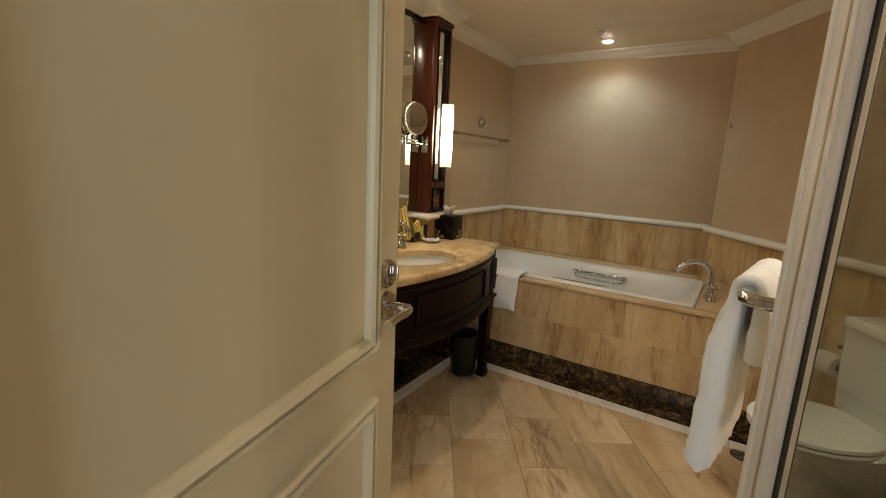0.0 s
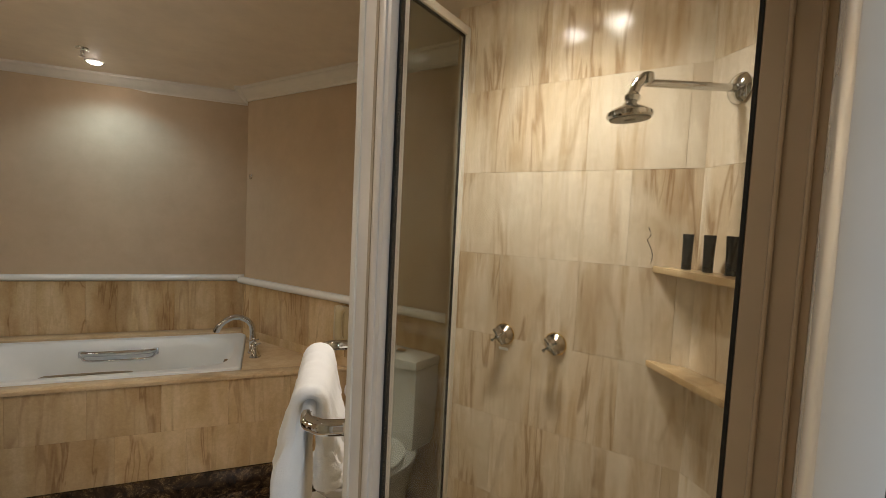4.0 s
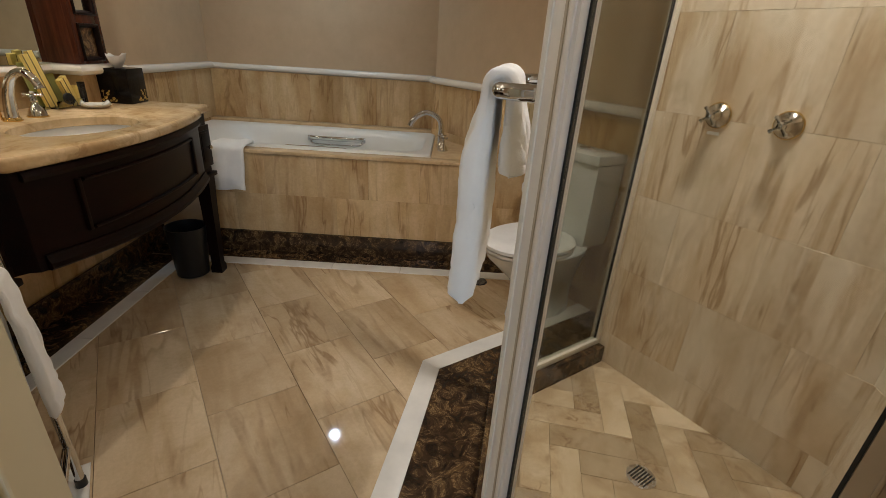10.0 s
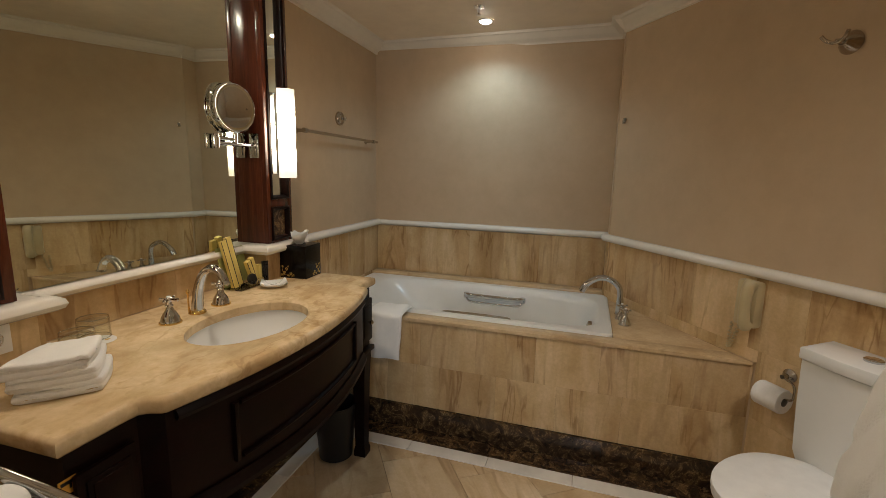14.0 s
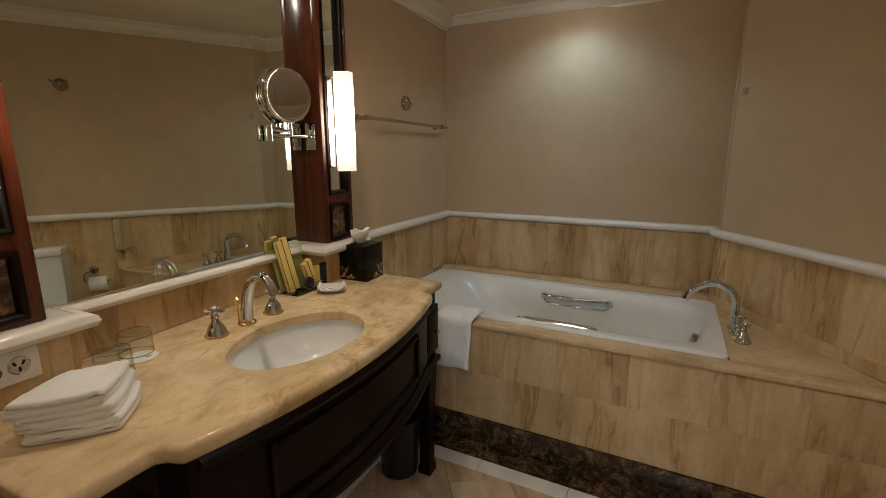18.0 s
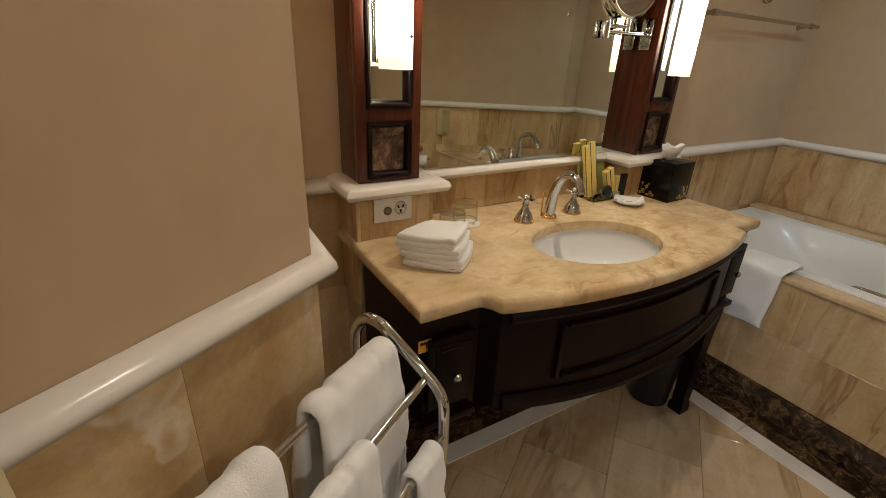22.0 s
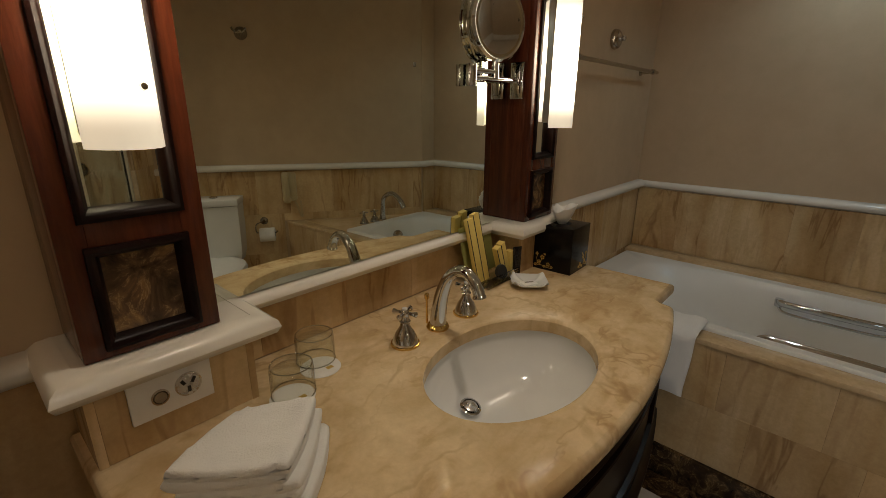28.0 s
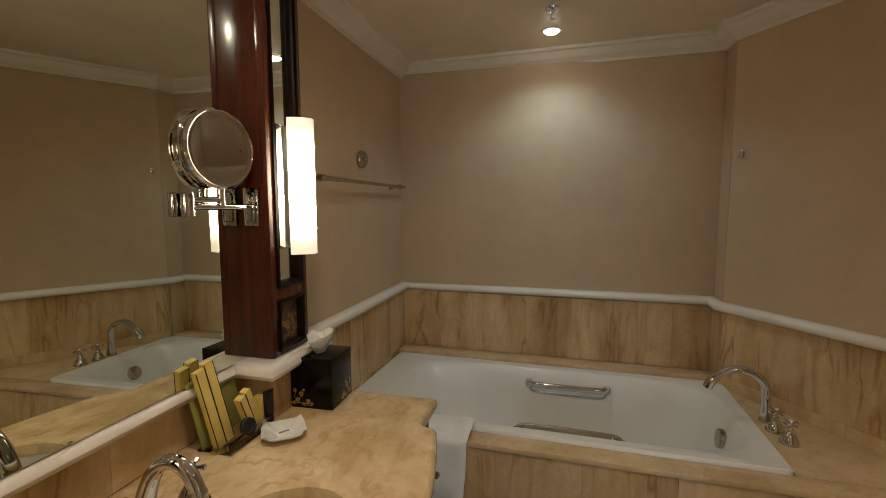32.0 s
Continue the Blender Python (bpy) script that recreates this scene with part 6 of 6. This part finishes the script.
for l in (0.900, 1.735):
    post = part("post", lathe(bmesh.new(), [(0.017, 0), (0.018, 0.005), (0.010, 0.012), (0.008, 0.060)], 18, axis((0, l, 0), (1, l, 0))), "nickel", tb)
    part("cap", lathe(bmesh.new(), [(0.012, -0.016), (0.013, -0.012), (0.013, 0.012), (0.012, 0.016)], 16, axis((0.060, l, 0), (0.060, l + 1, 0))), "nickel", post)
part("bar", tube(bmesh.new(), [(0.060, 0.890, 0), (0.060, 1.3, 0), (0.060, 1.80, 0)], 0.0085, 14), "nickel", tb)


# ---- magnifying mirror ----
def build_magnifier():
    m = VAN @ pose(0.095, 0.467, 1.475)
    g = thing("magnifying_mirror", m, "round chrome magnifying mirror on a swing arm", "mirror")
    br = part("bracket", box(bmesh.new(), -0.024, 0.024, -0.012, 0.0, -0.052, 0.052, 0.006), "chrome", g)
    part("screw_cover", box(bmesh.new(), -0.014, 0.014, -0.017, -0.011, -0.040, 0.040, 0.005), "chrome", br)
    part("arm", tube(bmesh.new(), [(0, -0.014, 0.0), (-0.01, -0.11, 0.0), (-0.018, -0.205, 0.0)], 0.0075, 12), "chrome", g)
    part("arm_upper", tube(bmesh.new(), [(-0.018, -0.205, 0.018), (-0.012, -0.15, 0.018), (-0.006, -0.103, 0.018)], 0.0075, 12), "chrome", g)
    part("joint", lathe(bmesh.new(), [(0.014, -0.028), (0.015, -0.024), (0.015, 0.024), (0.014, 0.028)], 18, pose(-0.018, -0.205, 0.006)), "chrome", g)
    part("stem", lathe(bmesh.new(), [(0.010, -0.01), (0.010, 0.045)], 14, pose(-0.006, -0.112, 0.012)), "chrome", g)
    hm = pose(-0.004, -0.114, 0.141, 0, 0, -11) @ axis((0, 0, 0), (1, 0, 0))
    head = part("head", lathe(bmesh.new(), [(0.070, -0.028), (0.089, -0.024), (0.095, -0.017), (0.094, -0.011), (0.094, -0.008), (0.097, -0.004), (0.098, 0.008), (0.092, 0.013), (0.087, 0.010)], 48, hm), "chrome", g)
    part("glass", lathe(bmesh.new(), [(0.0868, 0.0088), (0.086, 0.0102), (0.05, 0.0092), (0.02, 0.0088)], 48, hm), "mirror", head, "round mirror glass")


build_magnifier()


# ---- things on the vanity top ----
def build_tissue_box():
    t = thing("tissue_box", VAN @ pose(0.210, 0.595, TOP, 0, 0, 2), "black lacquered tissue box with gilt flowers and a white tissue", "tissue box")
    body = bmesh.new()
    box(body, -0.069, 0.069, -0.066, 0.066, 0.0, 0.150, 0.002)
    bx = part("box", body, "lacquer", t)
    # no opening is cut: a dark disc paints its shaded inside
    part("opening", lathe(bmesh.new(), [(0.030, 0.1502), (0.028, 0.1506)], 24), "recess_shade_crack", bx)
    random.seed(7)
    blooms = [(-0.050, 0.052, 0.8), (-0.030, 0.042, 1.1), (-0.042, 0.024, 1.1), (-0.008, 0.021, 1.0), (-0.054, 0.014, 0.8), (-0.022, 0.012, 0.7), (-0.022, 0.054, 0.6), (0.004, 0.014, 0.7)]
    for side_ in range(2):
        fl = bmesh.new()
        for a, z, size in blooms:
            turn = random.uniform(0, 1.2)
            for q in range(6):
                w = turn + 2 * math.pi * q / 5
                reach = 0.0 if q == 5 else 0.0048 * size
                c = (a + reach * math.cos(w), z + reach * math.sin(w))
                p = pose(0.0692, -c[0], c[1], 0, 90, 0) if side_ == 0 else pose(c[0], -0.0662, c[1], 90, 0, 0)
                petal = (0.0012 if q == 5 else 0.0026) * size
                lathe(fl, [(petal, 0.0), (petal * 0.8, 0.0005)], 8, p)
        for y0, z0, y1, z1 in ((-0.054, 0.010, -0.030, 0.036), (-0.052, 0.030, -0.048, 0.048), (-0.048, 0.012, -0.010, 0.016), (-0.016, 0.008, 0.004, 0.012)):
            stem = [(0.0694, y0 + (y1 - y0) * k / 6, z0 + (z1 - z0) * k / 6 + 0.002 * math.sin(k)) for k in range(7)]
            tube(fl, [(x, -y, z) for x, y, z in stem] if side_ == 0 else [(y, -0.0664, z) for x, y, z in stem], 0.0007, 5)
        part("floral_gilding", fl, "gilt", bx, "gilt flower decoration")
    tis = bmesh.new()
    rings = []
    for k in range(7):
        tt = k / 6
        ring = []
        for i in range(28):
            a = 2 * math.pi * i / 28
            r = 0.017 + 0.030 * math.sin(tt * 1.35)
            fold = 1 + 0.16 * tt * math.sin(a * 3 + 0.6) + 0.07 * tt * math.sin(a * 7) + 0.22 * tt ** 3 * max(0, math.cos(a - 1.3)) ** 4
            lift = 0.007 * tt * math.sin(a * 2 + 1.0) + 0.004 * tt * math.sin(a * 5) + 0.010 * tt ** 3 * max(0, math.cos(a - 1.3)) ** 4
            ring.append((r * fold * math.cos(a) * 0.72, r * fold * math.sin(a) * 1.05, 0.149 + 0.054 * tt ** 1.2 + lift))
        rings.append(ring)
    inner = [[(x * 0.93, y * 0.93, z - 0.002) for x, y, z in r] for r in rings[::-1]]
    loft(tis, rings + inner, False, False)
    part("tissue", tis, "paper", t, "crumpled white tissue")


build_tissue_box()


def build_amenities():
    st = thing("amenity_stand", VAN @ pose(0.105, 0.332, TOP, 0, 0, 0), "clear acrylic stand holding a card and yellow amenity cartons", "amenity stand")
    part("base", box(bmesh.new(), -0.030, 0.062, -0.080, 0.085, 0.004, 0.009, 0.001), "clear", st)
    part("lip", box(bmesh.new(), 0.058, 0.062, -0.080, 0.085, 0.009, 0.034, 0.001), "clear", st)
    part("card", box(bmesh.new(), -0.002, 0.0005, -0.060, 0.078, 0.0, 0.198, 0.0004, pose(-0.026, 0, 0.010, 4, -9, 0)), "olive", st, "olive green card")
    part("card", box(bmesh.new(), -0.002, 0.0005, -0.075, 0.012, 0.0, 0.205, 0.0004, pose(-0.020, 0, 0.010, 6, -9, 0)), "olive", st)
    k = 0
    for y, h, lean, x in ((-0.046, 0.212, -8, 0.006), (-0.0175, 0.220, -8, 0.006)):
        c = part("carton", box(bmesh.new(), -0.008, 0.008, y - 0.0142, y + 0.0128, 0.010, h, 0.001, pose(x, 0, 0, 8, lean, 0)), "yellow", st, "tall yellow carton with black edge")
        part("black_edge", box(bmesh.new(), -0.0085, 0.0086, y + 0.0120, y + 0.0140, 0.012, h - 0.002, 0.0003, pose(x, 0, 0, 8, lean, 0)), "black", c)
        part("black_edge", box(bmesh.new(), 0.0066, 0.0086, y - 0.0148, y - 0.0132, 0.012, h - 0.002, 0.0003, pose(x, 0, 0, 8, lean, 0)), "black", c)
    for y, h, turn in ((0.036, 0.106, 22), (0.056, 0.116, 20)):
        c = part("carton", box(bmesh.new(), -0.010, 0.010, -0.010, 0.010, 0.0, h, 0.001, pose(0.030, y, 0.012, turn, 0, 0)), "yellow", st, "small yellow carton leaning")
        part("black_edge", box(bmesh.new(), 0.0088, 0.0106, -0.0106, -0.0084, 0.002, h - 0.002, 0.0003, pose(0.030, y, 0.012, turn, 0, 0)), "black", c)
    part("carton", box(bmesh.new(), -0.012, 0.012, 0.060, 0.084, 0.010, 0.084, 0.001, pose(0.03, 0, 0)), "yellow", st)
    part("round_tin", lathe(bmesh.new(), [(0.021, 0), (0.022, 0.002), (0.022, 0.010), (0.020, 0.012)], 24, axis((0.044, 0.000, 0.036), (0.9, -0.1, 0.25))), "black", st, "round black tin")
    tb_ = thing("toiletry_tube", VAN @ pose(0.156, 0.414, TOP, 0, 0, 60), "small black toiletry tube standing on its cap", "bottle", "toiletries on the vanity")
    rings = [[((0.012 + 0.003 * k / 6) * math.cos(2 * math.pi * i / 18), (0.012 * (1 - k / 6) + 0.0015) * math.sin(2 * math.pi * i / 18), 0.012 + 0.086 * k / 6) for i in range(18)] for k in range(7)]
    part("tube", loft(bmesh.new(), rings), "black_foam", tb_)
    part("cap", lathe(bmesh.new(), [(0.0115, 0), (0.0125, 0.002), (0.0125, 0.012)], 18), "black", tb_)


build_amenities()


def build_dish():
    d = thing("soap_dish", VAN @ pose(0.226, 0.376, TOP, 0, 0, 38), "square white porcelain dish with wrapped soap", "dish")
    rings = []
    for k, (s, z) in enumerate(((0.020, 0.001), (0.030, 0.003), (0.044, 0.010), (0.054, 0.019), (0.0545, 0.021), (0.052, 0.0205), (0.042, 0.013), (0.028, 0.007), (0.012, 0.006))):
        rings.append([(s * math.copysign(abs(math.cos(a)) ** 0.45, math.cos(a)), s * math.copysign(abs(math.sin(a)) ** 0.45, math.sin(a)), 0.8 * z + 0.010 * (s / 0.054) ** 2 * abs(math.sin(2 * a)) ** 6) for a in [2 * math.pi * i / 40 + 0.01 for i in range(40)]])
    part("dish", loft(bmesh.new(), rings), "porcelain", d)
    part("soap", box(bmesh.new(), -0.022, 0.022, -0.014, 0.014, 0.004, 0.010, 0.002, pose(0, 0, 0, 0, 0, 20)), "paper", d, "soap wrapped in white paper")
    part("print", box(bmesh.new(), -0.014, 0.014, -0.004, 0.004, 0.0099, 0.0104, 0, pose(0, 0, 0, 0, 0, 20)), "grille", d, "faint print")


build_dish()


def build_tumbler(d, l):
    g = thing("tumbler", VAN @ pose(d, l, TOP + 0.002), "clear drinking glass standing upside down", "glass", "tumblers")
    part("glass", lathe(bmesh.new(), [(0.040, 0.0), (0.0390, 0.052), (0.0365, 0.059), (0.022, 0.062), (0.0, 0.062), (0.0, 0.052), (0.028, 0.051), (0.0366, 0.048), (0.0384, 0.0), (0.040, 0.0)], 36, None, False, False), "tumbler", g)
    for r, z in ((0.0393, 0.0012), (0.0372, 0.0590)):
        part("rim", lathe(bmesh.new(), [(r + 0.0011 * math.cos(a), z + 0.0011 * math.sin(a)) for a in (0, 0.9, 1.8, 2.7, 3.6, 4.5, 5.4, 6.2832)], 40, None, False, False), "glass_rim", g)


def build_coaster(d, l):
    c = thing("paper_coaster", VAN @ pose(d, l, TOP), "round white paper coaster under a glass", "coaster", "coasters")
    part("disc", lathe(bmesh.new(), [(0.040, 0.0), (0.0405, 0.0008), (0.040, 0.0016), (0.010, 0.0017)], 36), "paper", c)
    part("crest", box(bmesh.new(), 0.010, 0.020, 0.004, 0.018, 0.0016, 0.0019), "gilt", c, "small gilt mark")


build_tumbler(0.188, -0.385)
build_tumbler(0.118, -0.292)
build_coaster(0.196, -0.392)
build_coaster(0.150, -0.302)


def build_socket():
    s = thing("power_outlet", VAN @ pose(0.1515, -0.566, 0.978), "white power outlet plate with three-pin socket and switch", "power outlet")
    # solid dark strip showing above the plate, painted as the shade behind it
    part("shadow_gap", box(bmesh.new(), 0.0, 0.003, -0.0575, 0.0575, -0.036, 0.0385), "recess_shade_crack", s, "dark strip painted as the shade behind the plate")
    part("plate", box(bmesh.new(), 0.003, 0.009, -0.058, 0.058, -0.0365, 0.0365, 0.002), "white_plastic", s)
    r = part("socket_face", lathe(bmesh.new(), [(0.0195, 0.009), (0.0195, 0.0115), (0.0175, 0.012), (0.0165, 0.011), (0.0, 0.011)], 28, axis((0, 0.022, 0), (1, 0.022, 0))), "steel", s, "round metal socket")
    # thin dark blocks paint the shade in the three pin holes
    for y, z, a in ((-0.0075, 0.005, 30), (0.0075, 0.005, -30), (0.0, -0.0085, 0)):
        part("pin_hole", box(bmesh.new(), 0.0108, 0.0114, -0.0025, 0.0025, -0.0048, 0.0048, 0, pose(0, 0.022 + y, z, a, 0, 0)), "recess_shade_crack", r)
    part("switch", lathe(bmesh.new(), [(0.0125, 0.009), (0.0125, 0.0115), (0.0105, 0.012), (0.0095, 0.0105), (0.0085, 0.0125)], 24, axis((0, -0.018, -0.004), (1, -0.018, -0.004))), "nickel", s, "round push switch")


build_socket()


def build_bin():
    b_ = thing("waste_bin", pose(-1.140, 2.675, 0.005), "round black plastic waste bin on the floor beside the bath", "bin")
    part("body", lathe(bmesh.new(), [(0.075, 0.0), (0.080, 0.004), (0.098, 0.265), (0.101, 0.270), (0.101, 0.276), (0.096, 0.276), (0.077, 0.012), (0.0, 0.010)], 36, None, True, False), "black", b_)


build_bin()


# ---- door ----
def build_door():
    hinge, edge = Vector((-0.150, 0.230, 0)), Vector((-0.340, 0.9785, 0))
    m = face((hinge.x, hinge.y), (edge.x, edge.y))
    W = (edge - hinge).length
    d = thing("door", m, "cream painted panelled door standing open, with chrome lever and lock", "door", kind="structure")
    part("leaf", box(bmesh.new(), 0.0, W, 0.002, 0.040, 0.006, 2.045, 0.0015), "door", d)
    prof = [(0.0, 0.0), (0.0, -0.008), (0.005, -0.013), (0.010, -0.013), (0.013, -0.009), (0.013, -0.006), (0.019, -0.006), (0.019, -0.010), (0.026, -0.014), (0.033, -0.010), (0.036, -0.004), (0.037, 0.0)]
    for z0, z1 in ((0.994, 1.95), (0.16, 0.895)):
        b = bmesh.new()
        rows = []
        for inn, out in prof:
            rows.append([(0.052 + inn, 0.002 + 1.35 * out, z0 + inn), (W - 0.103 - inn, 0.002 + 1.35 * out, z0 + inn), (W - 0.103 - inn, 0.002 + 1.35 * out, z1 - inn), (0.052 + inn, 0.002 + 1.35 * out, z1 - inn)])
        loft(b, rows, False, False)
        part("panel_moulding", b, "door", d, smooth=False)
    lx = W - 0.053
    lock = part("deadlock", lathe(bmesh.new(), [(0.0295, 0.0), (0.0295, 0.006), (0.026, 0.011), (0.023, 0.0125)], 32, axis((lx, 0.002, 1.141), (lx, -1, 1.141))), "nickel", d, "round satin nickel deadlock")
    part("thumb_turn", box(bmesh.new(), lx - 0.005, lx + 0.005, -0.026, -0.008, 1.130, 1.160, 0.004), "chrome", lock)
    rose = part("lever_rose", lathe(bmesh.new(), [(0.030, 0.0), (0.030, 0.006), (0.026, 0.012)], 32, axis((lx, 0.002, 1.074), (lx, -1, 1.074))), "nickel", d, "round satin nickel rose")
    part("lever", tube(bmesh.new(), smooth_path([(lx, -0.008, 1.074), (lx, -0.030, 1.074), (lx + 0.001, -0.045, 1.074), (lx - 0.004, -0.052, 1.074), (lx - 0.022, -0.055, 1.074), (lx - 0.065, -0.055, 1.077), (lx - 0.105, -0.055, 1.076)], 5), 0.0095, 14), "chrome", rose, "straight chrome lever")
    for z in (0.25, 1.05, 1.80):
        part("hinge", tube(bmesh.new(), [(-0.004, -0.004, z), (-0.004, -0.004, z + 0.09)], 0.006, 10), "steel", d)


build_door()
df = thing("door_frame", ROT, "white gloss painted door frame", "door frame", kind="structure")
part("latch_jamb", box(bmesh.new(), 0.722, 0.745, 0.092, 0.268, 0.0, 2.06, 0.003), "gloss_white", df)
part("hinge_jamb", box(bmesh.new(), 0.0005, 0.022, 0.142, 0.278, 0.0, 2.06, 0.003), "gloss_white", df)
part("head", box(bmesh.new(), 0.022, 0.722, 0.142, 0.278, 2.04, 2.06, 0.003), "gloss_white", df)
part("stop", box(bmesh.new(), 0.710, 0.722, 0.200, 0.235, 0.0, 2.04, 0.002), "gloss_white", df)
part("architrave", box(bmesh.new(), 0.722, 0.775, 0.2685, 0.292, 0.0, 2.06, 0.005), "gloss_white", df)
